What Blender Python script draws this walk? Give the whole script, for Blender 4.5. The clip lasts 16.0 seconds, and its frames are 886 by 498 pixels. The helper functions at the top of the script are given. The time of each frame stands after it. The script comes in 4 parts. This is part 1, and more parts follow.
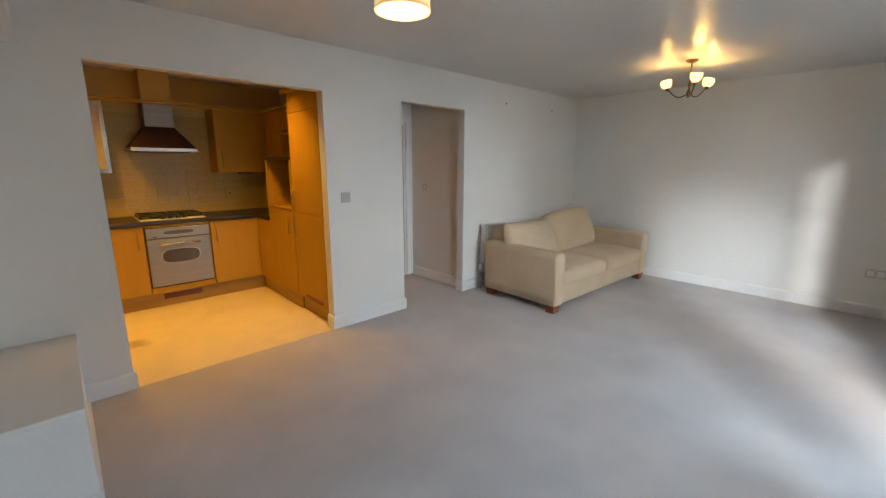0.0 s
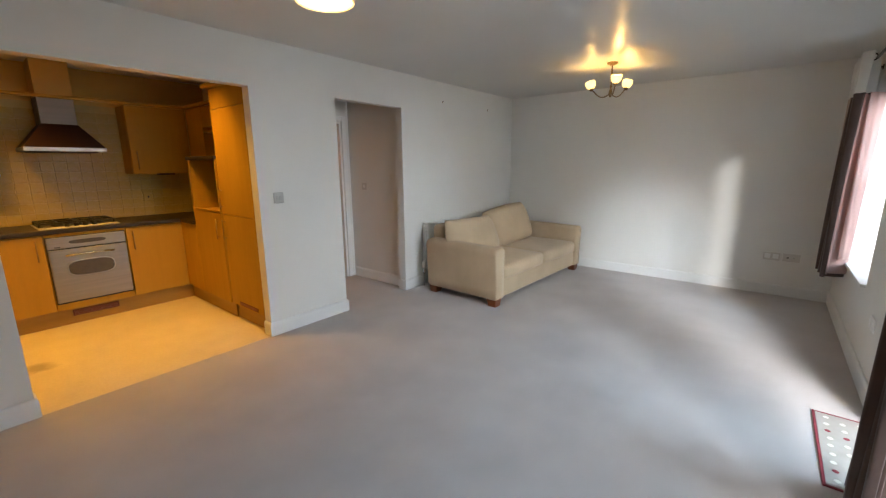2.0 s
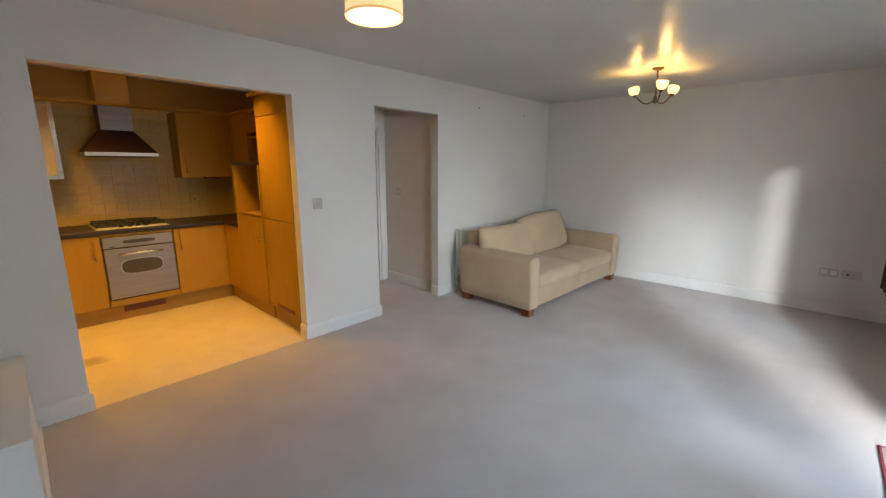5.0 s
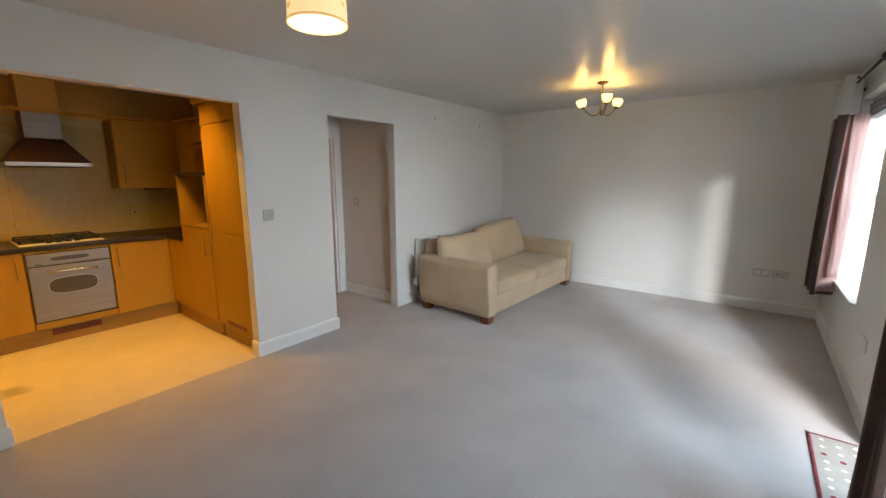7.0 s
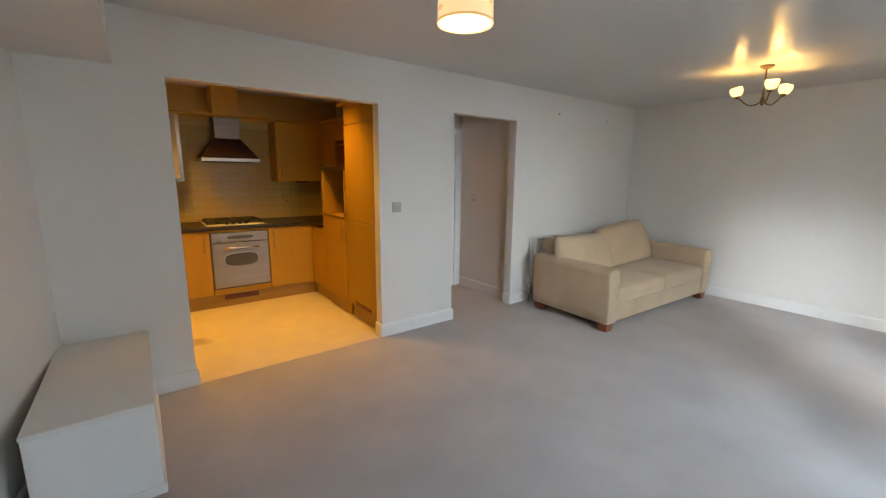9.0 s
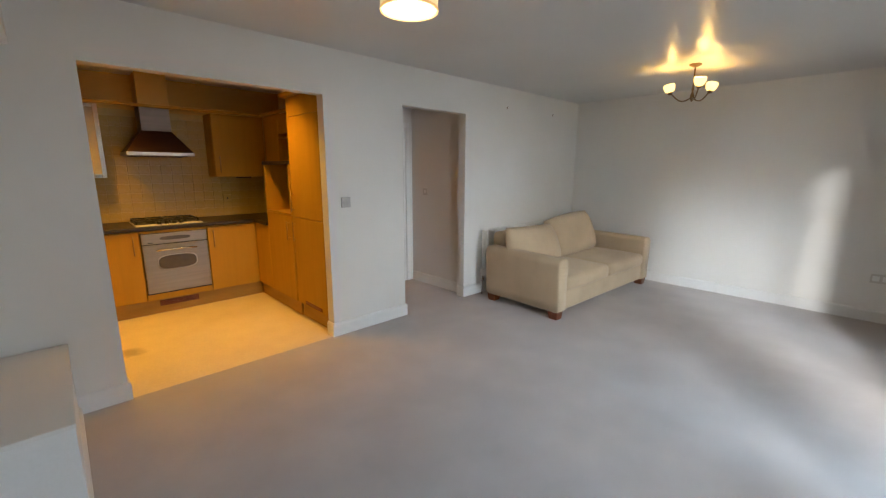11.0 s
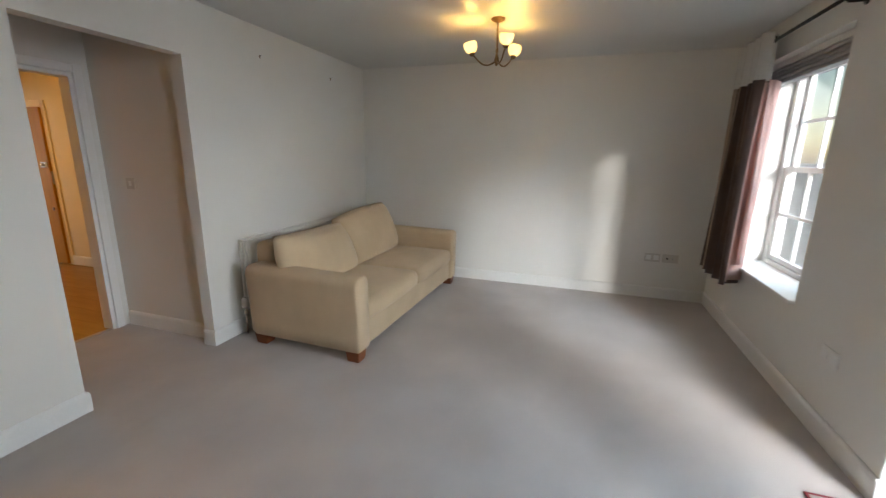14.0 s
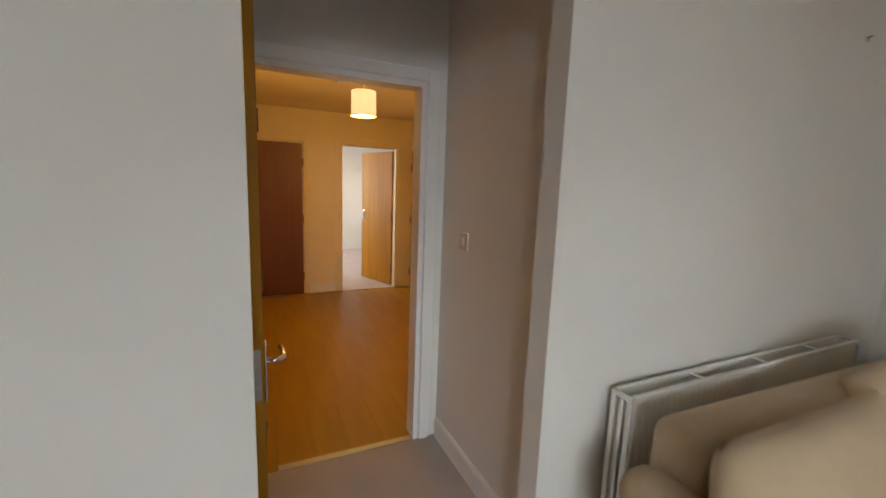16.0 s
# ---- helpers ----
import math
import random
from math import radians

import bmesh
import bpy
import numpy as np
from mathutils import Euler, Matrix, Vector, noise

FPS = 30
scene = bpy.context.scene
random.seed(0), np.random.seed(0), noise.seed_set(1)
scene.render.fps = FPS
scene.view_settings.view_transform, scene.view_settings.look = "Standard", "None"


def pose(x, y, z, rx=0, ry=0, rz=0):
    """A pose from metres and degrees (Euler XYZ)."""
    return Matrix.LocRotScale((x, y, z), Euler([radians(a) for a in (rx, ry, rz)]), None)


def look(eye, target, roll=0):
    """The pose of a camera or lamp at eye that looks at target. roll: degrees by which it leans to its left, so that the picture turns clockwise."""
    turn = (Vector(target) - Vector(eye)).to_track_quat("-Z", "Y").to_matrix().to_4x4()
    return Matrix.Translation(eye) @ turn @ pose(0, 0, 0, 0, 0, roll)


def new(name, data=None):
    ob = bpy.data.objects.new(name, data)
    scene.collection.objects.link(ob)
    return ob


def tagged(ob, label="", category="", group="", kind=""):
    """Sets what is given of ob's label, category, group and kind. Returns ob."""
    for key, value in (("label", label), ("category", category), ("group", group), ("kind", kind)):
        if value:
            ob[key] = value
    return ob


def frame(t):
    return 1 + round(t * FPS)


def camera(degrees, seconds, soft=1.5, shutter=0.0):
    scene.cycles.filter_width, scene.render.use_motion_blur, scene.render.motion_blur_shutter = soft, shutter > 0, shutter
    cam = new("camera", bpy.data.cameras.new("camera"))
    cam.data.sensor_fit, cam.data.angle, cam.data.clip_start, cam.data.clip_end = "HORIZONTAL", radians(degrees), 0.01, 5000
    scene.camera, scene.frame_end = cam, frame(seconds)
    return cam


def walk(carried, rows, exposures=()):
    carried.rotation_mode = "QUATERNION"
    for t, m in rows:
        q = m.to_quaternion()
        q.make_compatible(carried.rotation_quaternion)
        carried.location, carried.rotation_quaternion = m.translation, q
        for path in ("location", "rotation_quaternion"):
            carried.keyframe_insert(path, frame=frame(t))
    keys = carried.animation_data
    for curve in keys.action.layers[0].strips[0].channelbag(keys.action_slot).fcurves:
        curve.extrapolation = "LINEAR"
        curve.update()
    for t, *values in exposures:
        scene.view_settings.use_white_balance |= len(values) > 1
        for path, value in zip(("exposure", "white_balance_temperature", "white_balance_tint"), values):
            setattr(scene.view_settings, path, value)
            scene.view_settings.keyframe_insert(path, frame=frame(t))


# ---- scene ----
cam = camera(95.3, 16.0, soft=1.3, shutter=0.2)
PATH = [
    (0, (0.252, 0.182, 1.482), (1.593, 1.607, 1.073), 0.2),
    (0.5, (0.234, 0.208, 1.454), (1.523, 1.682, 1.051), 0.4),
    (1, (0.25, 0.187, 1.465), (1.606, 1.597, 1.048), 0.8),
    (1.5, (0.287, 0.168, 1.482), (1.747, 1.474, 1.074), 0.3),
    (2, (0.285, 0.153, 1.462), (1.808, 1.383, 1.052), -0.4),
    (2.5, (0.296, 0.127, 1.464), (1.821, 1.36, 1.071), -0.6),
    (3, (0.294, 0.147, 1.47), (1.782, 1.423, 1.072), 0.1),
    (3.5, (0.272, 0.178, 1.489), (1.681, 1.538, 1.083), 0.2),
    (6, (0.281, 0.217, 1.514), (1.791, 1.471, 1.132), -0.2),
    (6.5, (0.322, 0.178, 1.5), (1.912, 1.331, 1.125), -0.3),
    (7, (0.312, 0.187, 1.508), (1.87, 1.39, 1.154), -0.1),
    (7.5, (0.279, 0.211, 1.505), (1.76, 1.508, 1.15), 0.1),
    (8, (0.257, 0.203, 1.485), (1.64, 1.604, 1.13), 0.4),
    (8.5, (0.244, 0.209, 1.479), (1.5, 1.724, 1.123), 0.4),
    (9, (0.235, 0.235, 1.49), (1.418, 1.807, 1.126), 0.6),
    (9.5, (0.251, 0.238, 1.475), (1.555, 1.714, 1.123), 0.9),
    (12, (0.278, 0.298, 1.486), (1.68, 1.656, 1.048), -0.3),
    (12.5, (0.542, 0.332, 1.467), (2.103, 1.486, 0.986), -0.5),
    (13, (0.862, 0.405, 1.479), (2.631, 1.208, 1.003), -0.4),
    (13.5, (1.106, 0.649, 1.482), (2.993, 1.133, 1.028), 0.4),
    (14, (1.423, 0.872, 1.437), (3.277, 1.475, 0.99), 0.8),
    (14.5, (1.809, 1.157, 1.453), (3.521, 2.088, 1.0), 1.0),
    (15, (2.131, 1.552, 1.463), (3.634, 2.8, 1.033), 1.4),
    (15.5, (2.498, 1.92, 1.448), (3.694, 3.48, 1.079), 1.3),
    (16, (2.748, 2.403, 1.456), (3.581, 4.197, 1.159), 2.1),
]
walk(cam, [(t, look(eye, target, roll)) for t, eye, target, roll in PATH],
     exposures=[(0.0, 0.48, 6200, 10), (5.0, 0.46, 6200, 10), (9.0, 0.45, 6250, 10), (12.0, 0.43, 6250, 10), (13.0, 0.36, 5950, 10), (14.0, 0.30, 6400, 10), (15.0, 0.34, 6500, 11), (16.0, 0.36, 6650, 11)])

# ---- world, sun, large lights ----
SUN_AZ, SUN_EL = 17.8, 8.0          # heading that the sunlight travels, degrees from +x towards +y; elevation
wd = bpy.data.worlds.new("sky")
scene.world = wd
wd.use_nodes = True
wn = wd.node_tree
sky = wn.nodes.new("ShaderNodeTexSky")
sky.sky_type = "NISHITA"
sky.sun_disc = False
sky.sun_elevation, sky.sun_rotation = radians(SUN_EL), radians(270 - SUN_AZ)
wn.links.new(sky.outputs[0], wn.nodes["Background"].inputs[0])
wn.nodes["Background"].inputs[1].default_value = 0.15


def lamp(name, kind, m, watts, color, **more):
    d = bpy.data.lights.new(name, kind)
    d.energy, d.color = watts, color
    if "size" in more:
        d.size = more["size"]
    if "size_y" in more:
        d.shape, d.size_y = "RECTANGLE", more["size_y"]
    if "radius" in more:
        d.shadow_soft_size = more["radius"]
    if "angle" in more:
        d.angle = radians(more["angle"])
    if "spread" in more:
        d.spread = radians(more["spread"])
    ob = new(name, d)
    ob.matrix_world = m
    return tagged(ob, kind="structure")


ce = math.cos(radians(SUN_EL))
ray = Vector((math.cos(radians(SUN_AZ)) * ce, math.sin(radians(SUN_AZ)) * ce, -math.sin(radians(SUN_EL))))
lamp("sun", "SUN", look((0, -20, 10), Vector((0, -20, 10)) + ray), 1.1, (1.0, 0.97, 0.92), angle=2.6)
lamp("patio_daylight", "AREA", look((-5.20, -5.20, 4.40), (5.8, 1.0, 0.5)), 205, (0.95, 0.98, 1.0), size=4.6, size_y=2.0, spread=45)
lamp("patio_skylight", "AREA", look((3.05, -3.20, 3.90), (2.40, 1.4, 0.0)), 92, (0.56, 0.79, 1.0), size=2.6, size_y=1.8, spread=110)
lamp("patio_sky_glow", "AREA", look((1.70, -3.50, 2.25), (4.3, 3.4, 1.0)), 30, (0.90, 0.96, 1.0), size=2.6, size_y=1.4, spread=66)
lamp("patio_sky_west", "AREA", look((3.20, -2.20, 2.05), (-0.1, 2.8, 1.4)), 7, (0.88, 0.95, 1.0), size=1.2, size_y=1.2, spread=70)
lamp("window_daylight", "AREA", look((4.92, -1.7, 2.85), (4.92, 0.6, 0.6)), 22, (0.85, 0.94, 1.0), size=1.3, size_y=0.9)


# ---- materials ----
def rgb(c):
    return (*c, 1.0)


def mat(name, c1, c2=None, rough=0.6, metal=0.0, scale=8.0, fine=120.0, bump=0.1, stretch=(1, 1, 1), sheen=0.0, rand=0.0, coat=0.0, mix_fine=0.35, dist=0.002):
    """Two-scale noise colour with fine relief, in object space metres."""
    m = bpy.data.materials.new(name)
    m.use_nodes = True
    t = m.node_tree
    N, L = t.nodes, t.links
    b = N["Principled BSDF"]
    c2 = c2 or tuple(x * 0.9 for x in c1)
    tc = N.new("ShaderNodeTexCoord")
    mp = N.new("ShaderNodeMapping")
    mp.inputs["Scale"].default_value = stretch
    L.new(tc.outputs["Object"], mp.inputs[0])
    n1 = N.new("ShaderNodeTexNoise")
    n1.inputs["Scale"].default_value, n1.inputs["Detail"].default_value = scale, 4
    n2 = N.new("ShaderNodeTexNoise")
    n2.inputs["Scale"].default_value, n2.inputs["Detail"].default_value = fine, 3
    for n in (n1, n2):
        L.new(mp.outputs[0], n.inputs["Vector"])
    mx = N.new("ShaderNodeMix")
    mx.inputs[0].default_value = mix_fine
    L.new(n1.outputs[0], mx.inputs[2])
    L.new(n2.outputs[0], mx.inputs[3])
    fac = mx.outputs[0]
    rp = N.new("ShaderNodeMapRange")
    rp.inputs[1].default_value, rp.inputs[2].default_value = 0.32, 0.68
    L.new(fac, rp.inputs[0])
    fac = rp.outputs[0]
    if rand:
        oi = N.new("ShaderNodeObjectInfo")
        ma = N.new("ShaderNodeMath")
        ma.operation = "MULTIPLY_ADD"
        ma.inputs[1].default_value = rand
        L.new(oi.outputs["Random"], ma.inputs[0])
        L.new(fac, ma.inputs[2])
        ms = N.new("ShaderNodeMath")
        ms.operation = "SUBTRACT"
        ms.inputs[1].default_value = rand / 2
        L.new(ma.outputs[0], ms.inputs[0])
        fac = ms.outputs[0]
    cm = N.new("ShaderNodeMix")
    cm.data_type = "RGBA"
    cm.inputs[6].default_value, cm.inputs[7].default_value = rgb(c1), rgb(c2)
    L.new(fac, cm.inputs[0])
    L.new(cm.outputs[2], b.inputs["Base Color"])
    rr = N.new("ShaderNodeMapRange")
    rr.inputs[3].default_value, rr.inputs[4].default_value = max(rough - 0.06, 0.02), min(rough + 0.08, 1)
    L.new(n1.outputs[0], rr.inputs[0])
    L.new(rr.outputs[0], b.inputs["Roughness"])
    b.inputs["Metallic"].default_value = metal
    if sheen:
        b.inputs["Sheen Weight"].default_value = sheen
        b.inputs["Sheen Roughness"].default_value = 0.5
    if coat:
        b.inputs["Coat Weight"].default_value = coat
    if bump:
        bp = N.new("ShaderNodeBump")
        bp.inputs["Strength"].default_value, bp.inputs["Distance"].default_value = bump, dist
        L.new(n2.outputs[0], bp.inputs["Height"])
        L.new(bp.outputs[0], b.inputs["Normal"])
    return m


def glow(name, color, strength, base=(0.8, 0.8, 0.8)):
    m = bpy.data.materials.new(name)
    m.use_nodes = True
    b = m.node_tree.nodes["Principled BSDF"]
    b.inputs["Base Color"].default_value = rgb(base)
    b.inputs["Emission Color"].default_value = rgb(color)
    b.inputs["Emission Strength"].default_value = strength
    return m


def clear_glass(name):
    m = bpy.data.materials.new(name)
    m.use_nodes = True
    b = m.node_tree.nodes["Principled BSDF"]
    b.inputs["Transmission Weight"].default_value = 1.0
    b.inputs["Roughness"].default_value = 0.02
    b.inputs["IOR"].default_value = 1.45
    return m


def cloth_through(name, c1, c2, through_color, share, stripes=0.0):
    """A hanging cloth that lets some light through."""
    m = mat(name, c1, c2, 0.9, fine=300, bump=0.2, sheen=0.2, scale=5)
    t = m.node_tree
    N, L = t.nodes, t.links
    b, out = N["Principled BSDF"], N["Material Output"]
    tr = N.new("ShaderNodeBsdfTranslucent")
    tr.inputs[0].default_value = rgb(through_color)
    ms = N.new("ShaderNodeMixShader")
    ms.inputs[0].default_value = share
    L.new(b.outputs[0], ms.inputs[1])
    L.new(tr.outputs[0], ms.inputs[2])
    L.new(ms.outputs[0], out.inputs[0])
    return m


M_WALL = mat("white_wall_paint", (0.73, 0.725, 0.695), (0.69, 0.68, 0.645), 0.65, scale=1.3, fine=160, bump=0.10, mix_fine=0.2)
M_CEIL = mat("silk_ceiling_paint", (0.62, 0.62, 0.60), (0.58, 0.58, 0.565), 0.33, scale=0.9, fine=140, bump=0.03, mix_fine=0.15)
M_HALLWALL = mat("cream_hall_paint", (0.76, 0.66, 0.46), (0.70, 0.60, 0.41), 0.6, scale=1.2, fine=150, bump=0.08, mix_fine=0.2)
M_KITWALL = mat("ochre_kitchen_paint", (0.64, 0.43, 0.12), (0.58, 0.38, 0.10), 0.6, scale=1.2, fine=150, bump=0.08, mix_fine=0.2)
M_TRIM = mat("white_gloss_trim", (0.78, 0.78, 0.77), (0.72, 0.72, 0.70), 0.32, scale=3, fine=60, bump=0.05)
M_CARPET = mat("grey_taupe_carpet", (0.50, 0.448, 0.42), (0.40, 0.357, 0.332), 0.97, scale=2.6, fine=420, bump=0.9, sheen=0.3, mix_fine=0.3, dist=0.004)
M_PINKCARPET = mat("pale_pink_carpet", (0.55, 0.46, 0.43), (0.47, 0.39, 0.36), 0.95, scale=3, fine=300, bump=0.6, sheen=0.2)
M_VINYL = mat("cream_vinyl", (0.72, 0.62, 0.44), (0.62, 0.52, 0.35), 0.42, scale=4, fine=70, bump=0.08, mix_fine=0.5)
vt = M_VINYL.node_tree
vb = vt.nodes["Principled BSDF"]
vpos = vt.nodes.new("ShaderNodeTexCoord")
vdist = vt.nodes.new("ShaderNodeVectorMath")
vdist.operation = "DISTANCE"
vdist.inputs[1].default_value = (0.54, 4.25, -0.004)
vwarp = vt.nodes.new("ShaderNodeTexNoise")
vwarp.inputs["Scale"].default_value = 9.0
vadd = vt.nodes.new("ShaderNodeMath")
vadd.operation = "MULTIPLY_ADD"
vadd.inputs[1].default_value = 0.16
vrange = vt.nodes.new("ShaderNodeMapRange")
vrange.inputs[1].default_value, vrange.inputs[2].default_value = 0.12, 0.20
vrange.inputs[3].default_value, vrange.inputs[4].default_value = 0.65, 0.0
vmix = vt.nodes.new("ShaderNodeMix")
vmix.data_type = "RGBA"
vmix.inputs[7].default_value = (0.22, 0.16, 0.09, 1.0)
vt.links.new(vpos.outputs["Object"], vdist.inputs[0])
vt.links.new(vpos.outputs["Object"], vwarp.inputs["Vector"])
vt.links.new(vwarp.outputs[0], vadd.inputs[0])
vt.links.new(vdist.outputs["Value"], vadd.inputs[2])
vt.links.new(vadd.outputs[0], vrange.inputs[0])
vt.links.new(vrange.outputs[0], vmix.inputs[0])
vt.links.new(vb.inputs["Base Color"].links[0].from_socket, vmix.inputs[6])
vt.links.new(vmix.outputs[2], vb.inputs["Base Color"])
M_BEECH = mat("beech_veneer", (0.42, 0.238, 0.014), (0.37, 0.205, 0.012), 0.46, scale=2.2, fine=26, bump=0.06, stretch=(7, 7, 0.6), rand=0.25)
M_BEECH.node_tree.nodes["Principled BSDF"].inputs["Specular IOR Level"].default_value = 0.25
M_HANDLE = mat("dulled_brass_bar", (0.30, 0.19, 0.045), (0.25, 0.155, 0.035), 0.45, 0.4, scale=8, fine=120, bump=0.03)
M_BEECH_DARK = mat("beech_plinth", (0.38, 0.22, 0.03), (0.30, 0.17, 0.02), 0.5, scale=2, fine=30, bump=0.06, stretch=(1, 1, 8))
M_DOOR = mat("oak_door_veneer", (0.45, 0.215, 0.012), (0.35, 0.155, 0.008), 0.5, scale=2.0, fine=30, bump=0.07, stretch=(8, 8, 0.5))
M_DOOR.node_tree.nodes["Principled BSDF"].inputs["Specular IOR Level"].default_value = 0.25
M_PLANK = mat("oak_laminate", (0.37, 0.20, 0.013), (0.29, 0.15, 0.009), 0.36, scale=1.8, fine=22, bump=0.05, stretch=(9, 0.7, 1), rand=0.12)
M_WORKTOP = mat("dark_granite_laminate", (0.034, 0.022, 0.017), (0.014, 0.010, 0.008), 0.42, scale=40, fine=260, bump=0.02, mix_fine=0.7)
M_STEEL = mat("brushed_steel", (0.50, 0.49, 0.47), (0.40, 0.39, 0.38), 0.32, 1.0, scale=3, fine=60, bump=0.03, stretch=(0.6, 1, 14))
# brown shadow on the steel hood's canopy and filter, put into the base colour
M_HOODSHADE = mat("hood_painted_shade", (0.038, 0.012, 0.009), (0.028, 0.009, 0.007), 0.5, 0.0, scale=3, fine=60, bump=0.03, stretch=(0.6, 1, 14))
M_FLUESTEEL = mat("dull_flue_steel", (0.26, 0.24, 0.215), (0.21, 0.195, 0.175), 0.42, 0.75, scale=3, fine=60, bump=0.03, stretch=(0.6, 1, 14))
M_OVENSTEEL = mat("oven_steel", (0.33, 0.315, 0.29), (0.27, 0.26, 0.24), 0.36, 0.8, scale=3, fine=60, bump=0.03, stretch=(0.6, 1, 14))
M_CHROME = mat("polished_chrome", (0.78, 0.78, 0.78), (0.70, 0.70, 0.70), 0.14, 1.0, scale=6, fine=90, bump=0.0)
M_SATIN = mat("satin_nickel", (0.50, 0.49, 0.47), (0.44, 0.43, 0.41), 0.5, 0.5, scale=8, fine=120, bump=0.03)
M_BRONZE = mat("antique_bronze", (0.24, 0.16, 0.08), (0.17, 0.11, 0.055), 0.35, 0.9, scale=20, fine=150, bump=0.08)
M_BLACK = mat("black_iron", (0.030, 0.028, 0.027), (0.018, 0.017, 0.016), 0.45, 0.2, scale=20, fine=200, bump=0.1)
M_OVENGLASS = mat("dark_oven_glass", (0.095, 0.090, 0.085), (0.065, 0.060, 0.058), 0.14, scale=4, fine=40, bump=0.0)
M_SOFA = mat("beige_woven_chenille", (0.61, 0.475, 0.315), (0.48, 0.368, 0.236), 0.92, scale=3.2, fine=380, bump=0.5, sheen=0.16, mix_fine=0.4, dist=0.003)
M_FOOT = mat("mahogany_stain", (0.21, 0.058, 0.016), (0.14, 0.038, 0.011), 0.34, scale=3, fine=40, bump=0.05, stretch=(6, 6, 1))
M_RAD = mat("radiator_enamel", (0.80, 0.80, 0.77), (0.75, 0.75, 0.72), 0.3, scale=5, fine=80, bump=0.03)
M_PLASTIC = mat("white_plastic", (0.76, 0.755, 0.73), (0.70, 0.695, 0.67), 0.35, scale=8, fine=90, bump=0.02)
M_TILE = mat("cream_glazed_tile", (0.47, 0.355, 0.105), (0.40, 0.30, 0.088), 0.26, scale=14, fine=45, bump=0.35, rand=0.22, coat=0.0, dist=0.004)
M_TILE.node_tree.nodes["Principled BSDF"].inputs["Specular IOR Level"].default_value = 0.3
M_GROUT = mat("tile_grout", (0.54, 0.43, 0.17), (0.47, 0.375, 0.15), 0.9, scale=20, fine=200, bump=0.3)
M_CURTAIN = cloth_through("brown_curtain_cloth", (0.070, 0.038, 0.029), (0.048, 0.026, 0.020), (0.42, 0.16, 0.12), 0.05)
M_STRIPE = cloth_through("taupe_curtain_stripe", (0.46, 0.36, 0.28), (0.38, 0.29, 0.225), (0.55, 0.36, 0.26), 0.2)
M_LINING = cloth_through("pale_curtain_lining", (0.62, 0.44, 0.40), (0.55, 0.38, 0.34), (0.70, 0.42, 0.36), 0.45)
M_HEADER = cloth_through("cream_curtain_heading", (0.74, 0.73, 0.70), (0.68, 0.67, 0.64), (0.75, 0.74, 0.70), 0.4)
M_BLIND = mat("grey_blind_fabric", (0.36, 0.36, 0.36), (0.30, 0.30, 0.30), 0.8, scale=8, fine=250, bump=0.2)
M_HOBPLATE = mat("pale_hob_steel", (0.74, 0.72, 0.68), (0.66, 0.64, 0.60), 0.42, 0.35, scale=6, fine=80, bump=0.03)
M_VENT = mat("red_brown_vent", (0.17, 0.045, 0.020), (0.13, 0.034, 0.015), 0.55, scale=6, fine=80, bump=0.04)
M_GREYPLATE = mat("greyed_plastic", (0.60, 0.58, 0.54), (0.54, 0.52, 0.485), 0.4, scale=8, fine=90, bump=0.02)
M_MAT = mat("grey_mat_pile", (0.33, 0.30, 0.265), (0.27, 0.245, 0.215), 0.95, scale=10, fine=500, bump=0.7)
M_MATRED = mat("red_mat_pile", (0.22, 0.025, 0.034), (0.16, 0.018, 0.025), 0.95, scale=10, fine=500, bump=0.7)
M_MATWHITE = mat("cream_mat_pile", (0.58, 0.55, 0.48), (0.50, 0.47, 0.41), 0.95, scale=10, fine=500, bump=0.7)
M_SHADE = glow("lit_drum_shade", (1.0, 0.70, 0.32), 0.62, (0.8, 0.66, 0.4))
M_SHADEMOTIF = glow("lit_shade_motif", (1.0, 0.56, 0.18), 0.42, (0.7, 0.5, 0.25))
M_DIFF = glow("lit_lamp_diffuser", (1.0, 0.95, 0.84), 2.2)
M_HALLSHADE = glow("lit_hall_shade", (1.0, 0.72, 0.36), 0.72, (0.8, 0.66, 0.4))
M_BULBGLASS = glow("lit_tulip_glass", (1.0, 0.66, 0.20), 1.8, (0.8, 0.7, 0.45))
M_BULB = glow("lit_bulb", (1.0, 0.88, 0.60), 6.0)
M_GLASS = clear_glass("window_glass")
M_FROST = mat("frosted_cabinet_glass", (0.42, 0.36, 0.26), (0.36, 0.31, 0.22), 0.12, scale=4, fine=50, bump=0.02, coat=0.5)
M_GROUND = mat("pale_paving", (0.42, 0.40, 0.37), (0.34, 0.33, 0.30), 0.9, scale=2, fine=40, bump=0.4)
M_HEDGE = mat("garden_hedge_leaf", (0.10, 0.14, 0.07), (0.06, 0.09, 0.045), 0.8, scale=6, fine=40, bump=0.8)


# ---- mesh helpers ----
def bm_box(x0, x1, y0, y1, z0, z1, bevel=0.0, seg=2, bm=None):
    own = bm is None
    bm = bm or bmesh.new()
    tmp = bmesh.new()
    bmesh.ops.create_cube(tmp, size=1.0)
    for v in tmp.verts:
        v.co = Vector(((x0 + x1) / 2 + v.co.x * (x1 - x0), (y0 + y1) / 2 + v.co.y * (y1 - y0), (z0 + z1) / 2 + v.co.z * (z1 - z0)))
    if bevel:
        bmesh.ops.bevel(tmp, geom=tmp.edges[:], offset=bevel, segments=seg, affect="EDGES", profile=0.5)
    if own:
        bm.free()
        return tmp
    join(bm, tmp)
    return bm


